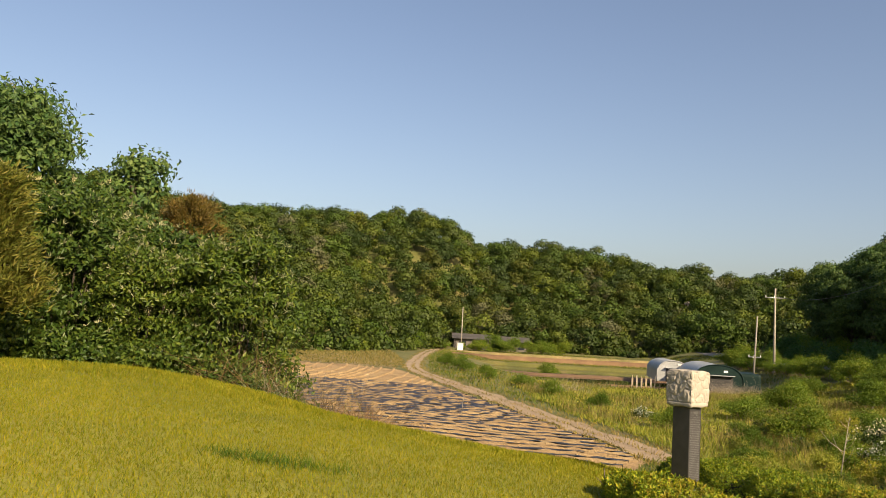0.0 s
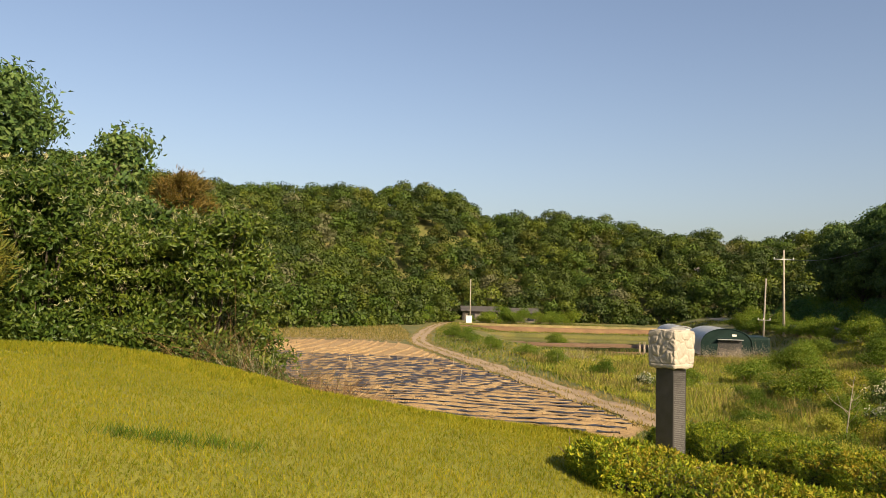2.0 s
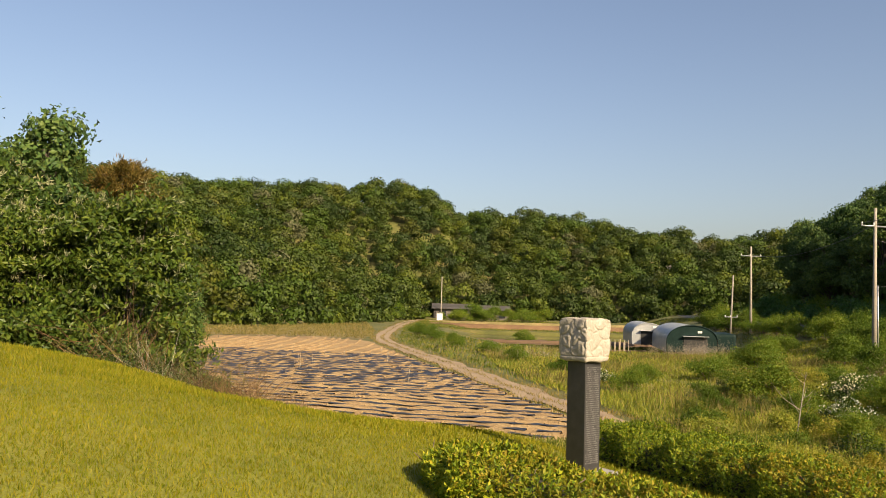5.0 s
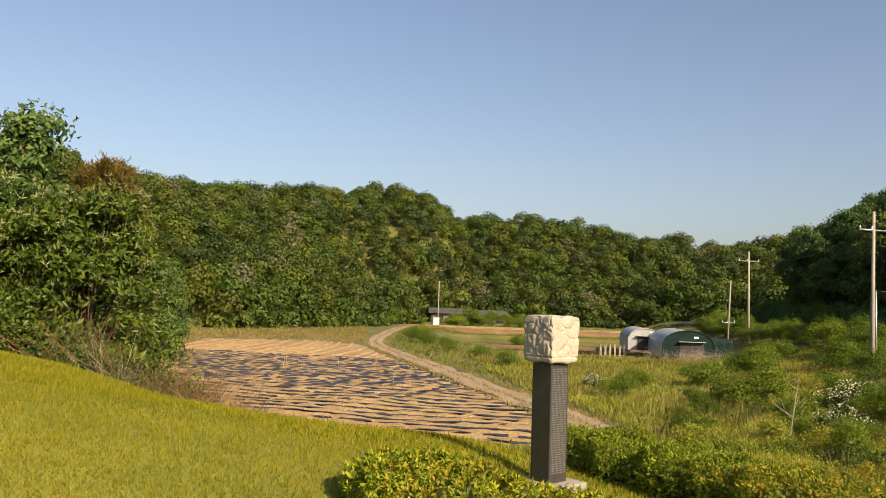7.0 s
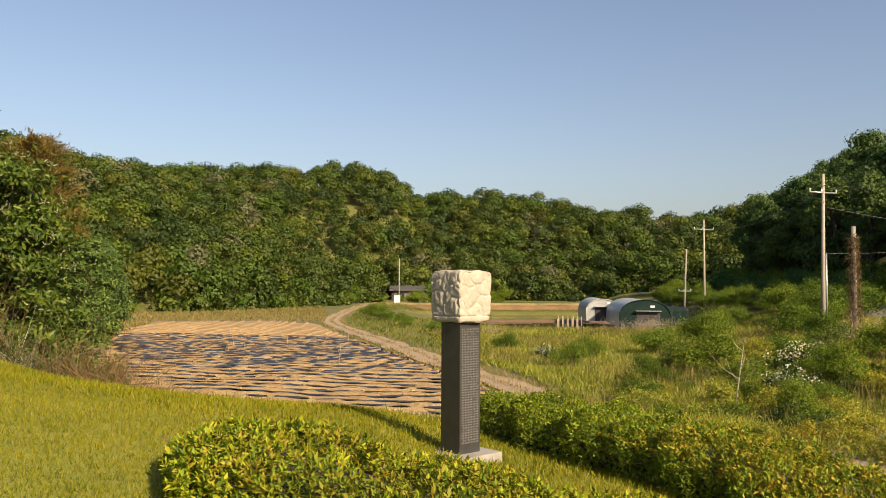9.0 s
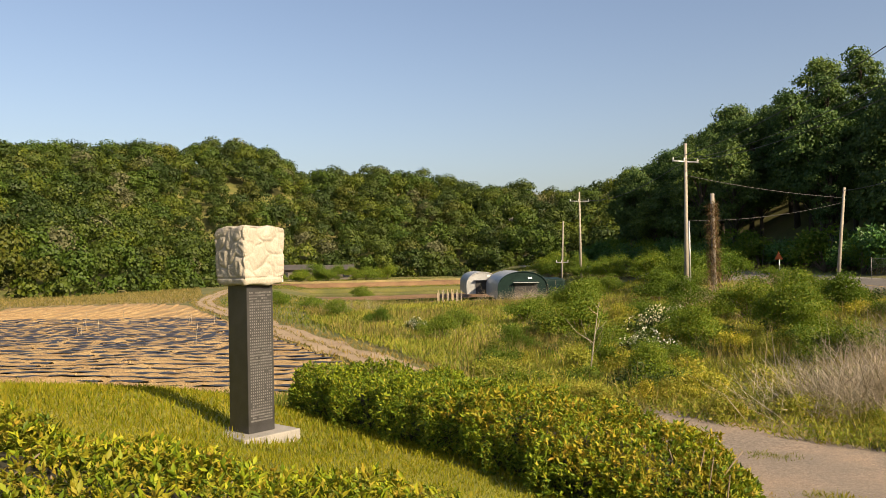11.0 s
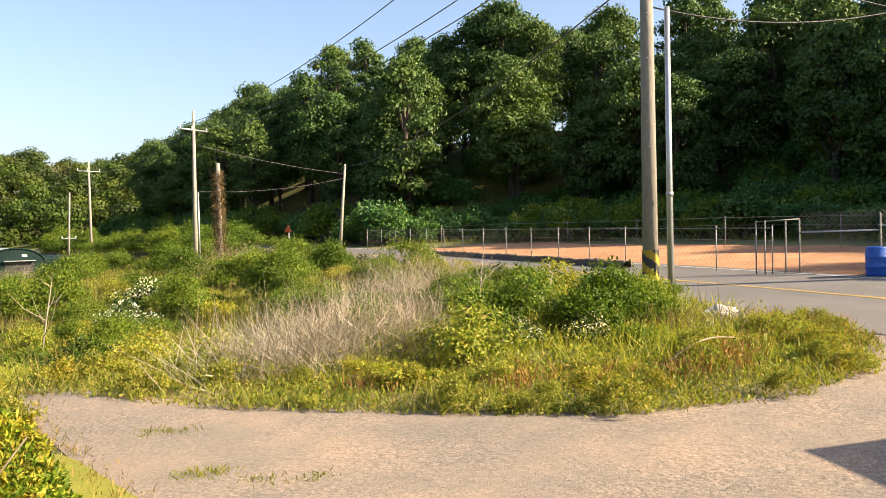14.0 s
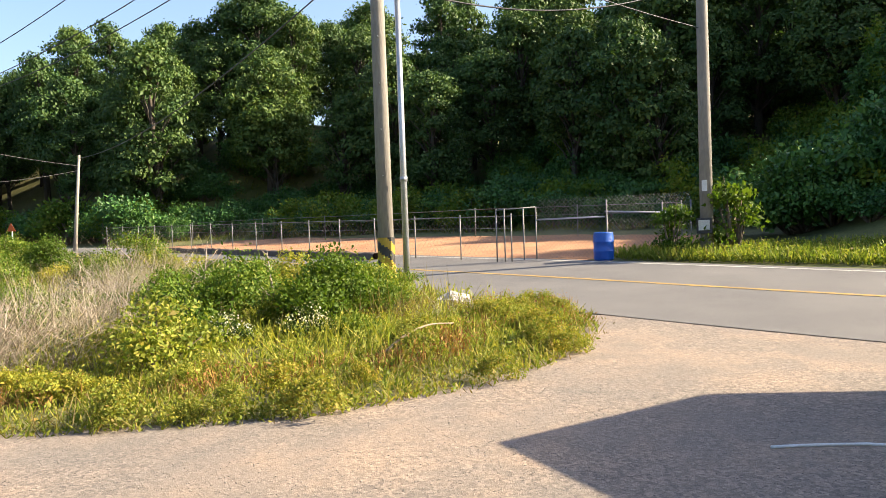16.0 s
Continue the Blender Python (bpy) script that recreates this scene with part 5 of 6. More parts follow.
for i in range(16):
    yy = 60 + i * 3.6
    c = np.array(ROAD)
    k = int(np.argmin(np.abs(c[:, 1] - yy)))
    put(f"wbush{i % 3}", wb[i % 3], c[k, 0] - 5.5 + r.normal(0, 0.8), yy, r.uniform(1.5, 2.2), label="green roadside shrub below the road", group="roadside shrubs", r=r)

ed = [lambda s=s, m=m: make_bush(s, 0.5, 0.45, 0.04, 4200, m, 0, 9) for s, m in ((101, M_yellow_weed), (102, M_light_weed), (103, M_yellow_weed))]
x, y = beside_rock(*scatter(EDGE, 1.3, r))
for i, (px, py) in enumerate(zip(x, y)):
    put(f"edge_bush{i % 3}", ed[i % 3], px, py, r.uniform(0.45, 1.05), label="low leafy weed clump at the gravel's edge", group="weed clumps at the gravel's edge", r=r)


def straw_heap(cx, cy, rx, ry, n, h, seed, mat=None, label="tangled heap of pale dry broken stalks", thick=1.0):
    """Broken, leaning dry stalks in a tangle of small sheaves."""
    r = np.random.default_rng(seed)
    k = max(8, n // 9)
    sx, sy, lean = r.normal(0, rx, k), r.normal(0, ry, k), r.normal(0, 0.7, (k, 2))
    tall = r.uniform(0.45, 1.0, k)
    n = int(n * 2.8)
    g = r.integers(0, k, n)
    x, y = cx + sx[g] + r.normal(0, 0.2, n), cy + sy[g] + r.normal(0, 0.2, n)
    P = np.column_stack([x, y, land(x, y) + r.uniform(0, 0.5 * h, n) * (r.random(n) < 0.5)])
    D = np.column_stack([lean[g, 0] + r.normal(0, 0.6, n), lean[g, 1] + r.normal(0, 0.6, n), r.normal(0.85, 0.45, n)])
    v, f = leaves(P, D, 1.5 * h * tall[g] * r.uniform(0.2, 1.0, n), r.uniform(0.004, 0.009, n) * thick, 0.2, r, bend=0.0)
    return tagged(new("dry_stalks", mesh_np("dry_stalks", v, f, mat or M_straw)), label, "dry stalks", "dry stalks on the bank", "stuff")


straw_heap(14.7, 17.9, 0.75, 0.5, 1500, 1.0, 1)
straw_heap(16.0, 17.6, 0.6, 0.5, 1000, 1.15, 2)
straw_heap(16.9, 18.9, 0.7, 0.7, 700, 1.2, 3)
straw_heap(21.6, 24.0, 1.1, 1.1, 800, 1.5, 4)
straw_heap(23.6, 25.0, 0.8, 0.9, 380, 1.5, 5)
straw_heap(28.5, 44.0, 1.6, 1.5, 700, 1.5, 6)
straw_heap(27.0, 75.0, 2.4, 0.9, 1100, 1.2, 7)
straw_heap(15.8, 44.0, 2.2, 1.2, 260, 0.7, 8)
straw_heap(21.4, 14.6, 0.6, 0.4, 160, 0.4, 9)
TWIGS = "tangled brown dead twigs at the lawn's edge"
straw_heap(-1.6, 22.5, 0.5, 0.3, 330, 1.35, 10, M_vine, TWIGS, 1.6)
straw_heap(-2.8, 22.8, 0.5, 0.35, 330, 1.6, 11, M_vine, TWIGS, 1.6)
straw_heap(-3.9, 23.0, 0.45, 0.3, 110, 1.4, 13, M_straw, "pale dead branches at the lawn's edge")
straw_heap(-0.6, 22.1, 0.5, 0.3, 180, 0.8, 14, M_vine, TWIGS, 1.6)
straw_heap(-5.4, 23.8, 0.5, 0.4, 110, 2.0, 15, M_vine, TWIGS, 1.6)
straw_heap(20.9, 14.9, 0.7, 0.4, 260, 0.55, 16, M_vine, "tangled brown dead stalks among the weeds")
straw_heap(22.4, 14.4, 0.35, 0.3, 200, 0.35, 17, M_vine, "tangled brown dead stalks among the weeds")
straw_heap(10.5, 66.0, 1.6, 2.0, 350, 1.1, 12)


r = np.random.default_rng(29)
RED = [(17.3, 12.7), (18.1, 12.5), (18.9, 12.9), (16.3, 13.4), (15.6, 14.1), (20.2, 13.0), (21.8, 13.6), (22.4, 14.0), (14.4, 15.6), (20.9, 12.2), (22.3, 12.9)]
x = np.concatenate([cx + r.normal(0, 0.3, 90) for cx, cy in RED])
y = np.concatenate([cy + r.normal(0, 0.22, 90) for cx, cy in RED])
h = r.uniform(0.12, 0.42, len(x))
P = np.column_stack([x, y, land(x, y) + h * r.uniform(0.3, 1.0, len(x))])
v, f = join_np([blades(x, y, h, 0.014, r, 0.5), leaves(P, r.normal(0, 1, (len(x), 3)) + np.array([0, 0, 0.4]), r.uniform(0.04, 0.08, len(x)), r.uniform(0.018, 0.035, len(x)), 0.2, r)])
tagged(new("reddish_weeds", mesh_np("reddish_weeds", v, f, M_red_weed)), "reddish-brown fading weeds near the gravel's edge", "weeds", kind="stuff")
x, y = beside_rock(*scatter(EDGE, 55, r))
k = np.sin(x * 1.3 + 2) * np.sin(y * 1.9) + r.normal(0, 0.4, len(x)) > -0.1
a = blades(x[k], y[k], r.uniform(0.12, 0.42, int(k.sum())), 0.012, r, 0.6)
x, y = beside_rock(*scatter(NEARBANK, 16, r))
k = np.sin(x * 0.8) * np.cos(y * 0.6 + 1) + r.normal(0, 0.5, len(x)) > 0.1
b = blades(x[k], y[k], r.uniform(0.45, 1.1, int(k.sum())), r.uniform(0.009, 0.016, int(k.sum())), r, 0.35)
x, y = scatter(ISLAND, 26, r)
k = (np.sin(x * 0.45 + 1) * np.cos(y * 0.33) + r.normal(0, 0.35, len(x)) > 0.25) & (y > 23)
c = blades(x[k], y[k], r.uniform(0.3, 0.85, int(k.sum())), r.uniform(0.014, 0.03, int(k.sum())), r, 0.3)
v, f = join_np([a, b, c])
tagged(new("dry_weeds", mesh_np("dry_weeds", v, f, M_dry_mix)), "half-dry straw-coloured grass stems among the weeds", "weeds", kind="stuff")
x, y = scatter([(46, 16), (50, 30), (51, 44), (47, 58), (56, 68), (70, 60), (66, 30), (60, 14)], 9, r)
v, f = blades(x, y, r.uniform(0.2, 0.6, len(x)), 0.06, r, 0.6)
tagged(new("slope_grass", mesh_np("slope_grass", v, f, M_rough)), "rough green grass on the wooded slope", "grass", kind="stuff")


def bare_sapling(x, y, h, seed, lean=(0.2, 0.1)):
    r = np.random.default_rng(seed)
    s = empty("bare_sapling", "leafless pale dead sapling on the bank", "dead sapling", pose(x, y, on_land(x, y)))
    tube("stem", [(0, 0, -0.1), (lean[0] * h * 0.5, lean[1] * h * 0.5, h * 0.5), (lean[0] * h, lean[1] * h, h)], [0.028, 0.018, 0.005], M_straw, s, sides=6)
    for k in range(9):
        u = r.uniform(0.3, 0.95)
        b = np.array([lean[0] * h * u, lean[1] * h * u, h * u])
        a, ln = r.uniform(0, 6.28), r.uniform(0.25, 0.6) * h * (1.1 - u)
        tube("branch", [b, b + np.array([math.cos(a) * ln * 0.6, math.sin(a) * ln * 0.6, ln * 0.4]), b + np.array([math.cos(a) * ln, math.sin(a) * ln, ln * 0.9])], [0.012, 0.008, 0.003], M_straw, s, sides=4)


bare_sapling(14.0, 28.3, 2.3, 1)
bare_sapling(21.9, 21.0, 1.6, 2, (0.05, -0.1))
bare_sapling(19.5, 16.6, 1.3, 3, (-0.1, 0.05))

# a dead branch lying in an arch over the weeds
gz = on_land(18.2, 13.0)
v, f = tube_data(curve_through([(17.75, 13.2, gz + 0.12), (18.0, 13.05, gz + 0.3), (18.35, 12.9, gz + 0.4), (18.75, 12.75, gz + 0.38)], 14), np.linspace(0.02, 0.008, 14), 6)
tagged(new("dead_branch", mesh_np("dead_branch", v, f, M_straw, True)), "pale curved dead branch lying on the weeds", "branch")

# ---- poles and wires ----
def pole(x, y, h, r0, r1, label, mat, arms=(), lean=(0, 0), kind="utility_pole", sink=0.3):
    p = empty(kind, label, "pole", pose(x, y, on_land(x, y)))
    tube("shaft", [(0, 0, -sink), (lean[0] * 0.5, lean[1] * 0.5, h * 0.5), (lean[0], lean[1], h)], [r0, (r0 + r1) / 2, r1], mat, p, sides=14)
    for z, ln, ang in arms:
        dx, dy = math.cos(ang) * ln / 2, math.sin(ang) * ln / 2
        f = z / h
        tube("crossarm", [(lean[0] * f - dx, lean[1] * f - dy, z), (lean[0] * f, lean[1] * f, z), (lean[0] * f + dx, lean[1] * f + dy, z)], [0.055] * 3, M_galv, p, sides=6)
        for k in (-0.95, -0.1, 0.95):
            tube("insulator", [(lean[0] * f + dx * k, lean[1] * f + dy * k, z), (lean[0] * f + dx * k, lean[1] * f + dy * k, z + 0.12), (lean[0] * f + dx * k, lean[1] * f + dy * k, z + 0.25)], [0.03, 0.06, 0.025], M_white, p, sides=7)
    return p


big_pole = pole(23.95, 17.41, 12.0, 0.185, 0.12, "thick grey concrete utility pole with a yellow and black warning band", M_wood_pole)
for k in range(15):
    z, a = 2.2 + k * 0.5, 0.55 + math.pi * (k % 2)
    rr = 0.185 - 0.0055 * z
    tube("step_bolt", [(math.cos(a) * rr * 0.8, math.sin(a) * rr * 0.8, z), (math.cos(a) * (rr + 0.14), math.sin(a) * (rr + 0.14), z)], [0.012] * 2, M_galv, big_pole, sides=5)


def warning_band():
    """A wrapped sheet round the pole's foot with slanting stripes."""
    V, F, Q = [], [], []
    n, rows = 32, 24
    for j in range(rows + 1):
        for i in range(n):
            a = 2 * math.pi * i / n
            V.append((math.cos(a) * 0.192, math.sin(a) * 0.192, 0.35 + 1.0 * j / rows))
    for j in range(rows):
        for i in range(n):
            (F if ((i / n * 2 + j / rows * 2.4) % 1) < 0.5 else Q).append((j * n + i, j * n + (i + 1) % n, (j + 1) * n + (i + 1) % n, (j + 1) * n + i))
    return V, F, Q


V, F, Q = warning_band()
child("yellow_stripe", mesh_np("yellow_stripe", V, F, M_yellow_paint), big_pole, "yellow warning stripes")
child("black_stripe", mesh_np("black_stripe", V, Q, M_black_paint), big_pole, "black warning stripes")
thin = pole(24.0, 16.92, 6.8, 0.075, 0.06, "slim galvanised steel pole beside the utility pole", M_galv, kind="steel_pole")
tube("collar", [(0, 0, 2.55), (0, 0, 2.65)], [0.085] * 2, M_galv, thin, sides=12)
pole_d = pole(32.2, 12.35, 11.5, 0.19, 0.13, "weathered utility pole with a meter box beyond the road", M_wood_pole)
part("meter_box", box(bmesh.new(), -0.24, 0.0, 0.9, 0.16, 0.42, 0.42, 0.02), M_black_paint, pole_d, "dark meter box")
part("meter_window", box(bmesh.new(), -0.325, 0.0, 0.92, 0.012, 0.3, 0.28, 0.003), M_galv, pole_d, "pale meter panel")
part("tag_plate", box(bmesh.new(), -0.185, 0.0, 2.0, 0.01, 0.14, 0.3, 0.002), M_white, pole_d, "small white number plate")
pole(31.5, 55.3, 10.1, 0.16, 0.09, "tall utility pole with a crossarm beside the road", M_concrete, [(8.9, 2.3, 0.3)], (0.15, 0))
pole(32.0, 55.7, 5.0, 0.06, 0.05, "short thin pole beside the road", M_galv, kind="steel_pole")
pole(39.4, 95, 10.0, 0.16, 0.09, "distant utility pole with a crossarm", M_concrete, [(8.9, 2.6, 0.2)])
pole(37.2, 95.5, 7.6, 0.12, 0.08, "distant wooden pole leaning a little", M_wood_pole, [(2.8, 1.6, 0.2)], (0.35, 0))
pole(42.5, 54.95, 6.3, 0.13, 0.08, "slim leaning pole at the end of the fence", M_concrete, (), (0.45, -0.3))
pole(5.6, 184, 9.6, 0.13, 0.1, "pale pole by the distant farmhouse", M_concrete, kind="white_pole")
vine_pole = pole(30.0, 49.2, 6.1, 0.15, 0.12, "pole wrapped in dry climbing vine", M_wood_pole)
rr = np.random.default_rng(33)
n = 2600
z = rr.uniform(0, 1, n) ** 0.8 * 5.6
a = rr.uniform(0, 6.28, n)
rad = 0.16 + 0.34 * rr.random(n) ** 1.5 * np.clip(1.15 - z / 6, 0.25, 1)
v, f = leaves(np.column_stack([np.cos(a) * rad, np.sin(a) * rad, z]), np.column_stack([rr.normal(0, 0.4, n), rr.normal(0, 0.4, n), rr.normal(-0.5, 0.6, n)]), rr.uniform(0.12, 0.4, n), 0.03, r=rr)
child("vine", mesh_np("vine", v, f, M_vine), vine_pole, "dry brown climbing vine")


def wire(a, b, sag, label="black overhead cable strung between the poles", rad=0.014):
    a, b = np.array(a), np.array(b)
    t = np.linspace(0, 1, 24)
    p = a + (b - a) * t[:, None] - np.array([0, 0, 1]) * (4 * sag * t * (1 - t))[:, None]
    v, f = tube_data(p, np.full(24, rad), 5)
    tagged(new("overhead_cable", mesh_np("overhead_cable", v, f, M_wire, True)), label, "cable", "overhead cables")


zb, zd, zv, zc = on_land(24, 17.35), on_land(32.2, 12.35), on_land(31.5, 55.3), on_land(42.5, 54.95)
for dx, z, out in ((0, 11.9, -0.9), (0.1, 10.2, 0.15), (0.2, 9.6, 1.0)):
    wire((24 + dx, 17.35, zb + z), (31.6 + out, 55.3 + 0.3 * out, zv + 9.1), 1.2, rad=0.018)
wire((24, 17.35, zb + 7.8), (42.95, 54.65, zc + 6.1), 0.9, rad=0.02)
wire((24, 17.35, zb + 6.9), (32.2, 12.35, zd + 7.6), 0.7, rad=0.02)
wire((24, 17.35, zb + 8.6), (32.2, 12.35, zd + 6.3), 0.25, rad=0.016)
wire((31.6, 55.3, zv + 8.0), (42.9, 54.7, zc + 5.6), 0.2, rad=0.022)
wire((31.55, 55.3, zv + 5.0), (42.9, 54.7, zc + 5.3), 0.35, rad=0.018)
wire((31.6, 55.3, zv + 9.0), (39.4, 95, on_land(39.4, 95) + 9.1), 1.0, rad=0.02)

# ---- fence, wall, drum ----
FENCE = [(31.3, 17.9), (32.6, 21.2), (34.4, 26.2), (36.4, 31.5), (38.4, 37.2), (40.5, 43.5), (42.4, 49.5), (43.4, 53.2)]
fc = curve_through(FENCE, 200)
fence = empty("wire_fence", "galvanised wire mesh fence round the clay yard", "fence")
mesh_pieces, post_pts = [], []
seg = np.concatenate([[0], np.cumsum(np.linalg.norm(np.diff(fc, axis=0), axis=1))])
post_me = None
for s in np.arange(0, seg[-1], 2.45):
    post_pts.append((float(np.interp(s, seg, fc[:, 0])), float(np.interp(s, seg, fc[:, 1]))))
back = [(31.3, 17.9)] + [(40.0, 15.0 + 0.0), (43.5, 20.5), (45.0, 26.5), (46.5, 32.5), (48.0, 38.5), (49.0, 44.5), (48.0, 50.0)]


def fence_posts(pts, h, parent):
    global post_me
    for x, y in pts:
        if post_me is None:
            v, f = tube_data([(0, 0, -0.2), (0, 0, h * 0.5), (0, 0, h)], [0.022] * 3, 7)
            post_me = mesh_np("post", v, f, M_post, True)
        child("post", post_me, parent, m=Matrix.Translation((x, y, on_land(x, y))))


def net(pts, h, cell, rad, lo=0.05):
    """Diamond netting between points: thin crossing wires."""
    out = []
    for (x0, y0), (x1, y1) in zip(pts, pts[1:]):
        d = math.dist((x0, y0), (x1, y1))
        z0, z1 = on_land(x0, y0), on_land(x1, y1)
        n = int(d / cell)
        for k in range(-int(h / cell), n + 1):
            for s in (1, -1):
                u0, w0, u1, w1 = k * cell, lo, k * cell + h, h
                if u0 < 0:
                    w0, u0 = lo - u0, 0.0
                if u1 > d:
                    w1, u1 = h - (u1 - d), d
                if u1 - u0 < 0.05:
                    continue
                a, b = (u0 / d, u1 / d) if s > 0 else (1 - u0 / d, 1 - u1 / d)
                out.append(tube_data([(x0 + (x1 - x0) * a, y0 + (y1 - y0) * a, z0 + (z1 - z0) * a + w0), (x0 + (x1 - x0) * b, y0 + (y1 - y0) * b, z0 + (z1 - z0) * b + w1)], [rad] * 2, 3, False))
    return out


fence_posts(post_pts, 1.5, fence)
fence_posts(back[1:], 1.6, fence)
for z, rad in ((1.42, 0.016), (1.05, 0.008)):
    for line in (post_pts, back[1:]):
        tube("rail_wire", [(x, y, on_land(x, y) + z) for x, y in line], [rad * 0.8] * len(line), M_post, fence, sides=5)
v, f = join_np(net(post_pts, 1.42, 0.22, 0.0022))
child("netting", mesh_np("netting", v, f, M_mesh), fence, "thin wire netting")["kind"] = "stuff"
# high diamond mesh by the gate, and the gate frame
HIGH = [(31.3, 17.9), (31.9, 17.3), (32.3, 15.3), (33.4, 13.9), (34.8, 13.4)]
gate = empty("mesh_gate", "tall galvanised mesh gate and side panel of the yard", "gate")
for x, y, h in ((31.3, 18.4, 1.65), (31.35, 18.15, 1.65), (31.75, 17.7, 1.65), (31.9, 17.35, 1.65), (32.3, 15.25, 1.75), (33.4, 13.9, 1.6), (34.8, 13.4, 1.6)):
    tube("post", [(x, y, on_land(x, y) - 0.2), (x, y, on_land(x, y) + h)], [0.023] * 2, M_post, gate, sides=8)
tube("gate_top_bar", [(31.3, 18.4, on_land(31.3, 18.4) + 1.62), (31.9, 17.35, on_land(31.9, 17.35) + 1.64)], [0.02] * 2, M_post, gate, sides=6)
tube("rail", [(x, y, on_land(x, y) + 1.25) for x, y in HIGH[1:3]], [0.03] * 2, M_galv, gate, sides=6)
tube("rail", [(x, y, on_land(x, y) + 1.4 - 0.12 * i) for i, (x, y) in enumerate(HIGH[2:])], [0.03] * 3, M_galv, gate, sides=6)
v, f = join_np(net(HIGH[1:], 1.85, 0.13, 0.004))
child("netting", mesh_np("netting", v, f, M_mesh), gate, "diamond wire mesh")["kind"] = "stuff"
# low dark retaining edge below the yard
wall_line = [(x - 0.75, y + 0.25) for x, y in [(33.5, 23.7)] + FENCE[2:6]]
wl = curve_through(wall_line, 90)
V = []
rr = np.random.default_rng(8)
for o, h in ((-0.16, -0.1), (-0.15, 0.24), (-0.08, 0.29), (0.16, 0.28), (0.2, -0.1)):
    p = wl + np.array([0.93, -0.36]) * o
    V.append(np.column_stack([p, land(p[:, 0], p[:, 1]) + h + (rr.normal(0, 0.02, 90) + 0.02 * np.sin(np.arange(90) * 0.4) if h > 0 else 0)]))
v = np.stack(V, 1).reshape(-1, 3)
i = np.arange(89)[:, None] * 5 + np.arange(4)[None]
tagged(new("low_retaining_wall", mesh_np("low_retaining_wall", v, np.stack([i, i + 1, i + 6, i + 5], -1).reshape(-1, 4), M_curb, True)), "low dark stained kerb wall below the yard", "low wall", kind="structure")


def drum(x, y):
    d = empty("plastic_drum", "blue plastic drum standing at the roadside", "drum", pose(x, y, on_land(x, y, 0.02)))
    prof = [(a, b * 0.9) for a, b in [(0.0, 0.0), (0.25, 0.0), (0.275, 0.02), (0.285, 0.1), (0.285, 0.27), (0.295, 0.29), (0.295, 0.32), (0.285, 0.34), (0.285, 0.57), (0.295, 0.59), (0.295, 0.62), (0.285, 0.64), (0.285, 0.8), (0.27, 0.86), (0.275, 0.885), (0.26, 0.9), (0.245, 0.885), (0.0, 0.88)]]
    n = 28
    V = [(math.cos(2 * math.pi * i / n) * p, math.sin(2 * math.pi * i / n) * p, z) for p, z in prof for i in range(n)]
    F = [(j * n + i, j * n + (i + 1) % n, (j + 1) * n + (i + 1) % n, (j + 1) * n + i) for j in range(len(prof) - 1) for i in range(n)]
    child("body", mesh_np("body", V, F, M_drum, True), d)
    for a in (0.8, 3.9):
        tube("bung", [(math.cos(a) * 0.17, math.sin(a) * 0.17, 0.785), (math.cos(a) * 0.17, math.sin(a) * 0.17, 0.815)], [0.035] * 2, M_drum, d, sides=10)


drum(31.4, 15.05)

# weeds on the far verge and the young tree by the pole
r = np.random.default_rng(19)
VERGE = [(28.2, 4.0), (29.2, 8), (31.0, 13.4), (31.9, 15.0), (33.2, 14.6), (34.5, 13), (33.5, 8), (32.5, 3.0)]
x, y = scatter(VERGE, 230, r)
h = r.uniform(0.12, 0.5, len(x))
v1 = blades(x, y, h, 0.035, r, 0.4)
P = np.column_stack([x, y, land(x, y) + h * r.uniform(0.2, 0.9, len(x))])
v2 = leaves(P, r.normal(0, 1, (len(x), 3)), 0.1, 0.06, 0.2, r)
v, f = join_np([v1, v2])
tagged(new("verge_weeds", mesh_np("verge_weeds", v, f, M_weed)), "sunlit green weeds on the far verge", "weeds", kind="stuff")
yt = lambda: make_bush(97, 0.95, 2.6, 0.14, 520, M_tuft, 0, 14)
put("bush_young", yt, 32.6, 11.7, 1.0, 0, "young light green tree beside the pole")
put("bush_young", None, 32.4, 13.4, 0.75, 120, "young light green tree beside the pole")

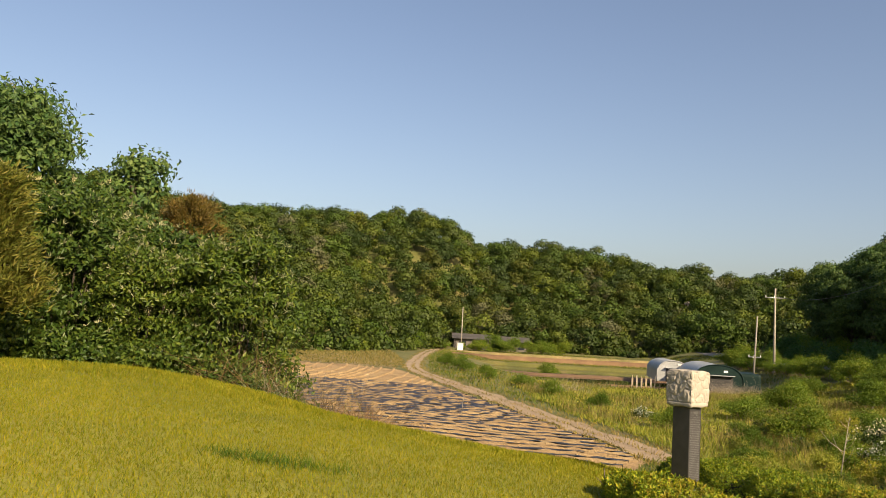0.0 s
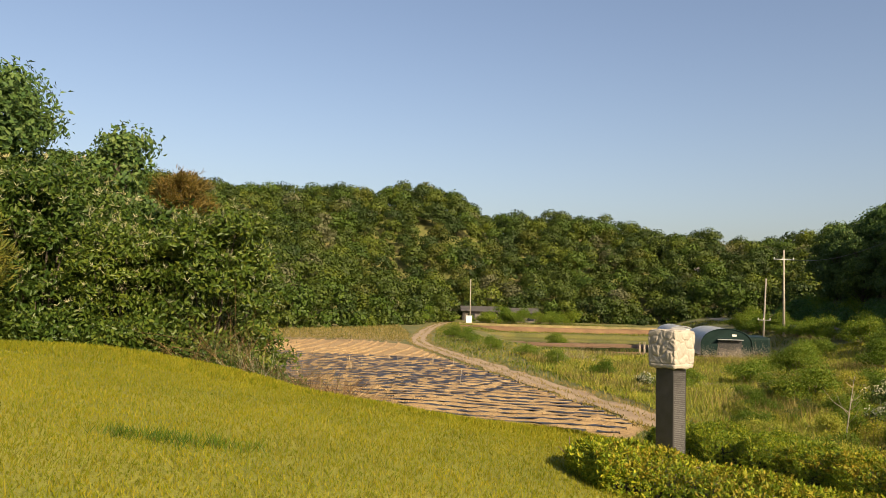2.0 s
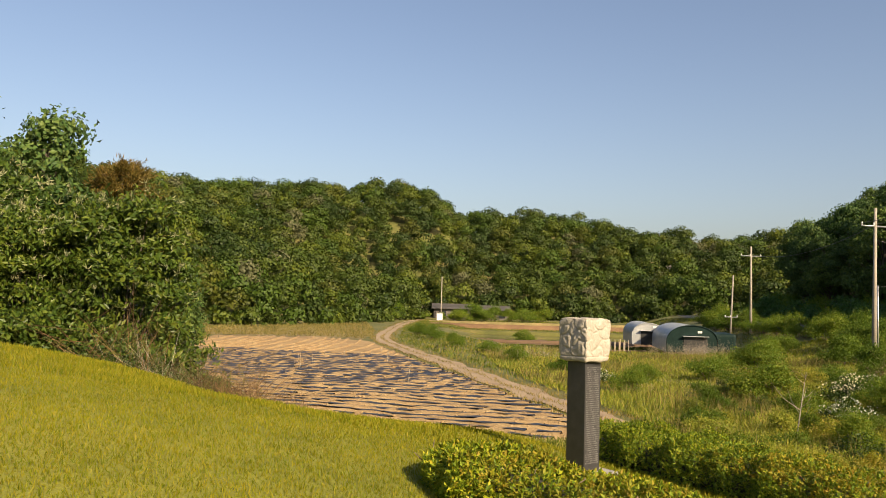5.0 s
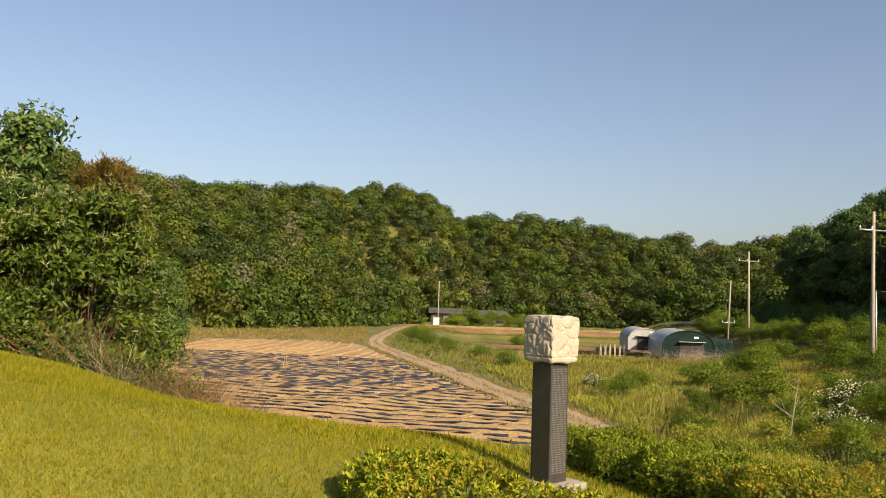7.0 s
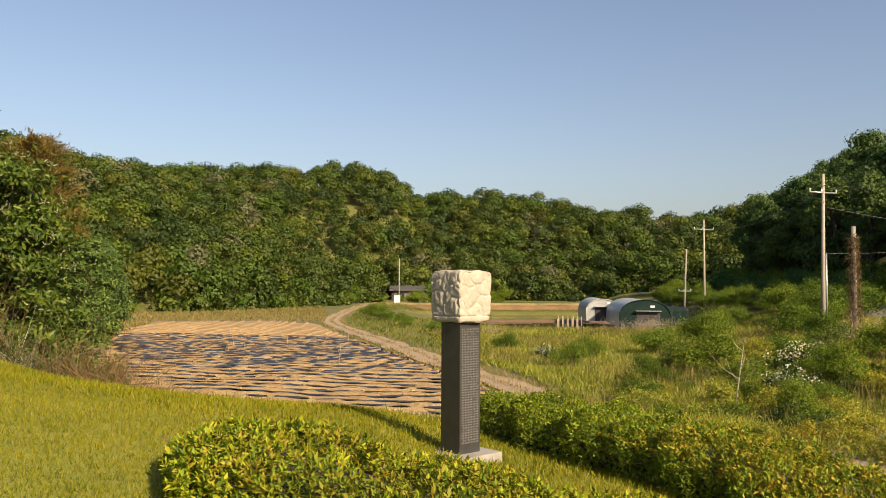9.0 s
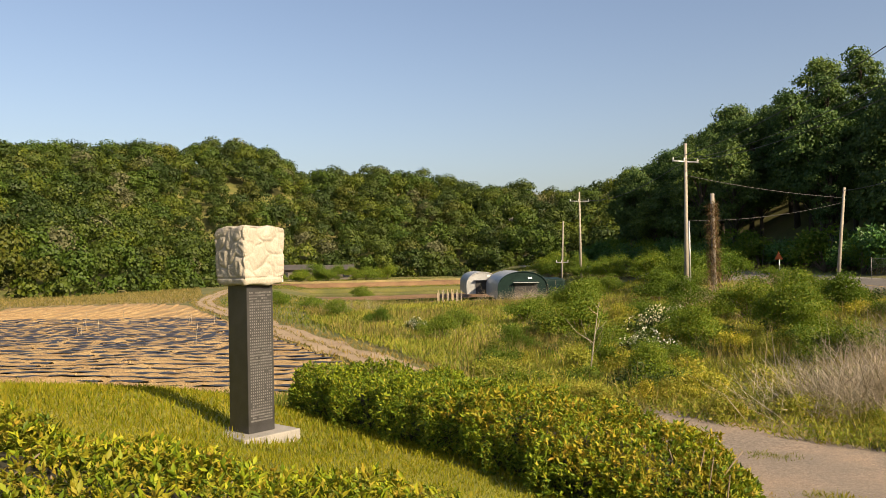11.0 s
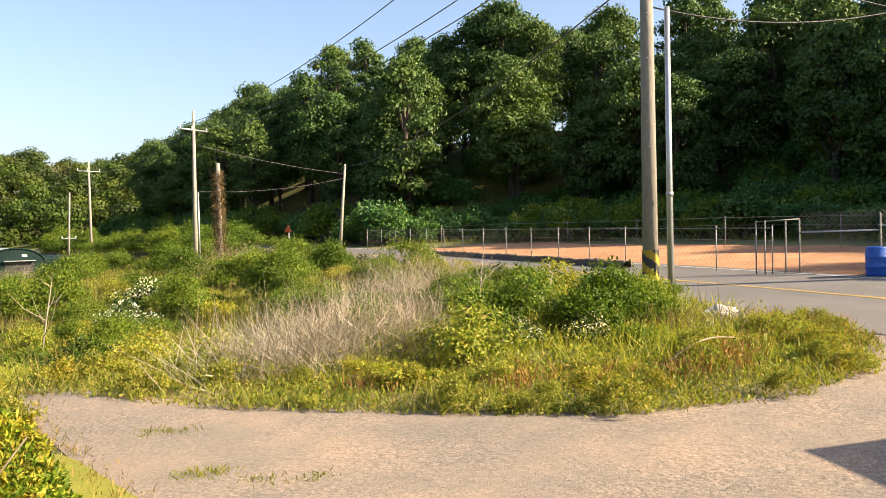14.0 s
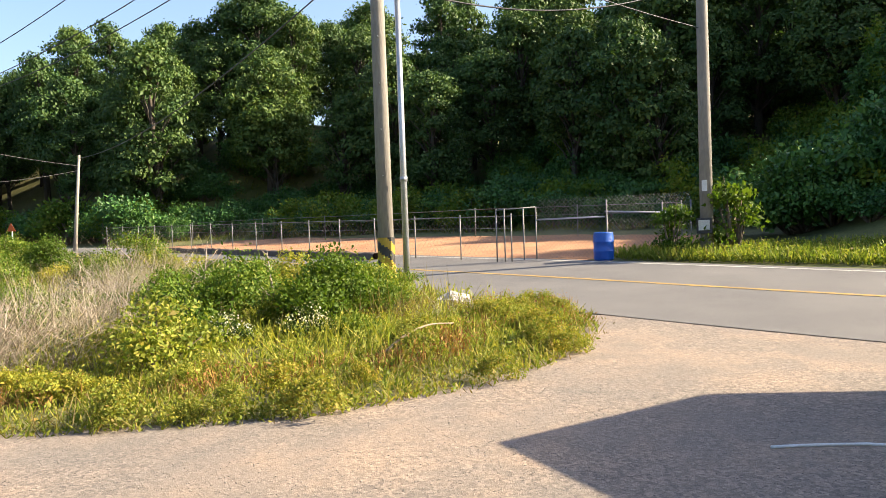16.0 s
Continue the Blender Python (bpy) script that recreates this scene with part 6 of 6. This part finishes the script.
# ---- greenhouses and farmstead ----
def greenhouse(x, y, ang, width, length, height, end_mat, skin, label):
    g = empty("greenhouse", label, "greenhouse", pose(x, y, -3.35, 0, 0, ang))
    n = 22
    a = np.linspace(0, math.pi, n)
    px = -np.cos(a) * width / 2
    pz = 0.9 + np.sin(a) ** 0.8 * (height - 0.9)
    px, pz = np.concatenate([[-width / 2], px, [width / 2]]), np.concatenate([[0], pz, [0]])
    m = len(px)
    V, F = [], []
    for j in range(15):
        sag = 0.04 * (j % 2)
        V += [(u, length * j / 14, w - sag) for u, w in zip(px, pz)]
    F = [(j * m + i, j * m + i + 1, (j + 1) * m + i + 1, (j + 1) * m + i) for j in range(14) for i in range(m - 1)]
    child("film_skin", mesh_np("film_skin", V, F, skin, True), g, "white plastic film skin")
    end = [(u, -0.02, w) for u, w in zip(px, pz)]
    child("end_wall", mesh_np("end_wall", end, [list(range(m))], end_mat), g, "dark green end wall")
    v, f = tube_data([(u, -0.05, w + 0.02) for u, w in zip(px, pz)], [0.06] * m, 6)
    child("arch_frame", mesh_np("arch_frame", v, f, end_mat), g)
    # no opening is cut: a black panel paints the doorway's inner shade
    part("doorway_shade", box(bmesh.new(), 0.3, -0.06, 0.75, 2.2, 0.06, 1.5, 0.01), M_black_paint, g, "black panel standing for the shade in the open doorway")
    part("awning", box(bmesh.new(), 0.3, -0.3, 1.58, 2.4, 0.5, 0.06, 0.01), M_galv, g, "pale metal awning")
    part("vent", box(bmesh.new(), 0.7, -0.06, 2.0, 0.4, 0.06, 0.2, 0.01), M_white, g, "small white vent")
    return g


greenhouse(28.1, 81, -9, 4.8, 12, 2.6, M_green_sheet, M_white_sheet, "arched greenhouse with a dark green end wall")
greenhouse(27.4, 94, -9, 3.6, 12, 2.4, M_white_sheet, M_white_sheet, "white arched greenhouse behind the green one")
shed = empty("lean_to_shed", "low dark green tarpaulin shed beside the greenhouse", "shed", pose(31.4, 82, -3.3, 0, 0, -13))
part("tarpaulin", box(bmesh.new(), 0, 3, 0.9, 2.6, 6, 1.8, 0.25), M_green_sheet, shed)
for i in range(16):
    x, y = 20.4 + i * 0.16, 84.5 + (i % 3) * 0.4
    pk = empty("paddy_post", "thin pale post at the water's edge", "post", pose(x, y, -4.3), "posts at the water's edge")
    tube("rod", [(0, 0, 0), (0, 0, 1.6 + 0.3 * (i % 2))], [0.04, 0.035], M_straw, pk, sides=5)
put("wbush0", wb[0], 15.6, 112, 1.4, label="round green bush on the mud dike")


def farmhouse(x, y, w, d, h, label, name="farmhouse"):
    z = -3.6
    hs = empty(name, label, "house", pose(x, y, z))
    part("wall", box(bmesh.new(), 0, d / 2, h / 2, w, d, h, 0.03), M_wall, hs, "pale wall")
    bm = bmesh.new()
    pts = [(-w / 2 - 0.5, -0.8, h - 0.15), (w / 2 + 0.5, -0.8, h - 0.15), (w / 2 + 0.5, d / 2, h + 0.9), (-w / 2 - 0.5, d / 2, h + 0.9), (w / 2 + 0.5, d + 0.5, h - 0.15), (-w / 2 - 0.5, d + 0.5, h - 0.15)]
    vs = [bm.verts.new(p) for p in pts]
    bm.faces.new(vs[:4])
    bm.faces.new([vs[3], vs[2], vs[4], vs[5]])
    g = bmesh.ops.extrude_face_region(bm, geom=bm.faces[:])
    bmesh.ops.translate(bm, vec=(0, 0, 0.12), verts=[e for e in g["geom"] if isinstance(e, bmesh.types.BMVert)])
    part("roof", bm, M_roof, hs, "dull sheet roof")
    k = int(w / 3)
    for i in range(k):
        part("window", box(bmesh.new(), -w / 2 + (i + 0.5) * w / k, -0.04, h * 0.5, 1.5, 0.1, 1.2, 0.02), M_window, hs, "dark window")
    return hs


farmhouse(8, 186, 8, 6, 2.6, "low farmhouse with a dull roof at the wood's edge")
farmhouse(18, 187, 6, 5, 2.4, "small outbuilding with a dull roof at the wood's edge", "outbuilding")
farmhouse(-3, 190, 8, 5, 2.4, "low grey shed at the wood's edge", "farm_shed")
wbx = empty("white_cabinet", "white box cabinet standing by the track", "cabinet", pose(5.1, 172, on_land(5.1, 172)))
part("body", box(bmesh.new(), 0, 0, 0.8, 1.2, 1.0, 1.7, 0.04), M_white, wbx)
part("lid", box(bmesh.new(), 0, 0, 1.7, 1.35, 1.15, 0.1, 0.02), M_galv, wbx)
for i, (x, y, s) in enumerate([(12, 178, 3.0), (9.5, 174, 2.2), (17, 179, 2.6), (23, 180, 2.4), (28, 182, 2.6), (-4, 172, 2.6), (-6, 165, 2.6), (1.5, 181, 1.5), (5.6, 179, 1.3), (8.6, 178, 1.9), (14.6, 176, 2.0), (20.2, 178, 2.1), (-1.2, 180, 2.0)]):
    put(f"wbush{i % 3}", wb[i % 3], x, y, s, label="large green shrub near the farmhouse", r=r)
# roadside sign far along the road
sg = empty("road_sign", "small orange triangular road sign on a post", "sign", pose(40.5, 58.5, on_land(40.5, 58.5)))
tube("post", [(0, 0, -0.2), (0, 0, 2.0)], [0.04] * 2, M_galv, sg, sides=7)
bm = bmesh.new()
bmesh.ops.create_cone(bm, cap_ends=True, segments=3, radius1=0.36, radius2=0.36, depth=0.04)
bmesh.ops.transform(bm, matrix=pose(-0.06, 0, 1.75, 90, 0, -60), verts=bm.verts[:])
part("plate", bm, M_orange_sign, sg, "orange sign plate")

# pale rock and loose stones
def rock(x, y, s, seed):
    bm = bmesh.new()
    bmesh.ops.create_icosphere(bm, subdivisions=3, radius=s)
    for vtx in bm.verts:
        n = noise.noise(vtx.co * 2.2 / s + Vector((seed, 0, 0))) * 0.3
        vtx.co = vtx.co * (1 + n) * 1.0
        vtx.co.z *= 0.55
    me = bpy.data.meshes.new("rock")
    bm.to_mesh(me)
    bm.free()
    me.materials.append(M_stone)
    ob = new("rock", me)
    ob.matrix_basis = pose(x, y, on_land(x, y, s * 0.2))
    tagged(ob, "pale rounded rock among the weeds", "rock")


rock(23.2, 15.3, 0.34, 1)
r = np.random.default_rng(23)
STONES = [(10.6, 4), (20.5, 4), (20.4, 9.2), (20.5, 11.4), (16.6, 11.8), (14.2, 14.5), (12.6, 16.8), (11.2, 17), (10.2, 12), (10.6, 8)]
x, y = scatter(STONES, 260, r)
P = np.column_stack([x, y, land(x, y) + 0.037])
v, f = clods(P, 0.003, 0.011, r, 0.3)
tagged(new("loose_gravel", mesh_np("loose_gravel", v, f, M_pebble)), "loose pale gravel stones", "gravel", kind="stuff")
x, y = scatter([(9.6, 4.5), (11.4, 4.5), (11.3, 9), (10.6, 13), (9.8, 13), (9.2, 10.6)], 420, r)
k = np.sin(x * 3.1 + 0.5) * np.sin(y * 2.3) + r.normal(0, 0.25, len(x)) - 1.1 * (x - 10.2) > -0.1
v, f = blades(x[k], y[k], r.uniform(0.04, 0.12, int(k.sum())), 0.014, r, 0.6)
tagged(new("sparse_grass", mesh_np("sparse_grass", v, f, M_grass)), "sparse grass growing into the gravel", "grass", kind="stuff")

# grass creeping over the gravel's margins and small tufts on it
ring = np.array(LOT[6:])
seg = np.concatenate([[0], np.cumsum(np.linalg.norm(np.diff(ring, axis=0), axis=1))])
s = r.uniform(0, seg[-1], int(seg[-1] * 75))
x, y = np.interp(s, seg, ring[:, 0]) + r.normal(0, 0.16, len(s)), np.interp(s, seg, ring[:, 1]) + r.normal(0, 0.16, len(s))
v, f = blades(x, y, r.uniform(0.03, 0.12, len(s)), r.uniform(0.008, 0.014, len(s)), r, 0.7)
tagged(new("margin_grass", mesh_np("margin_grass", v, f, M_dry_mix)), "short straggling grass along the gravel's margins", "grass", kind="stuff")
for cx, cy, n in ((11.07, 13.67, 90), (11.62, 12.94, 60), (11.57, 15.39, 70), (11.22, 13.17, 60), (10.9, 13.77, 110), (11.34, 15.63, 80), (10.6, 12.6, 120)):
    x, y = cx + r.normal(0, 0.12, n), cy + r.normal(0, 0.09, n)
    v, f = blades(x, y, r.uniform(0.03, 0.09, n), 0.009, r, 0.7, 0.03)
    tagged(new("gravel_tuft", mesh_np("gravel_tuft", v, f, M_grass)), "small yellow-green grass tuft in the gravel", "grass tuft", "tufts in the gravel", "stuff")

v, f = tube_data([(x, y, on_land(x, y, 0.045)) for x, y in ((15.58, 8.22), (15.7, 8.02), (15.76, 7.9), (15.9, 7.6), (15.95, 7.2))], [0.012] * 5, 6)
tagged(new("dropped_rope", mesh_np("dropped_rope", v, f, M_white, True)), "thin white rope lying on the gravel", "rope")

# ---- an unseen building, added so that its roof shades the gravel ----
H = 2.4
k = H / math.tan(radians(SUN_ELEV))
sx, sy = Vector(SUN_XY).normalized() * k
# roof outline drawn from the wanted shadow, then shifted towards the sun
plan = [(15.05, 10.1), (17.1, 9.04), (18.2, 6.5), (18.4, 1.5), (9.8, -1.5), (12.7, 6.5)]
bld = empty("low_building", "unseen low building added to cast the shadow on the gravel", "building", pose(sx, sy, -1.92))
bm = bmesh.new()
low = [bm.verts.new((x, y, H - 0.06)) for x, y in plan]
top = [bm.verts.new((x, y, H + 0.06)) for x, y in plan]
bm.faces.new(low)
bm.faces.new(top[::-1])
for a in range(6):
    b = (a + 1) % 6
    bm.faces.new([low[a], top[a], top[b], low[b]])
bmesh.ops.recalc_face_normals(bm, faces=bm.faces)
part("roof", bm, M_roof, bld, "added roof shaped to cast the gravel's shadow")
part("wall", box(bmesh.new(), 14.2, 1.6, (H - 0.06) / 2, 4.6, 4.0, H - 0.06, 0.02), M_wall, bld, "plain wall under the added roof")
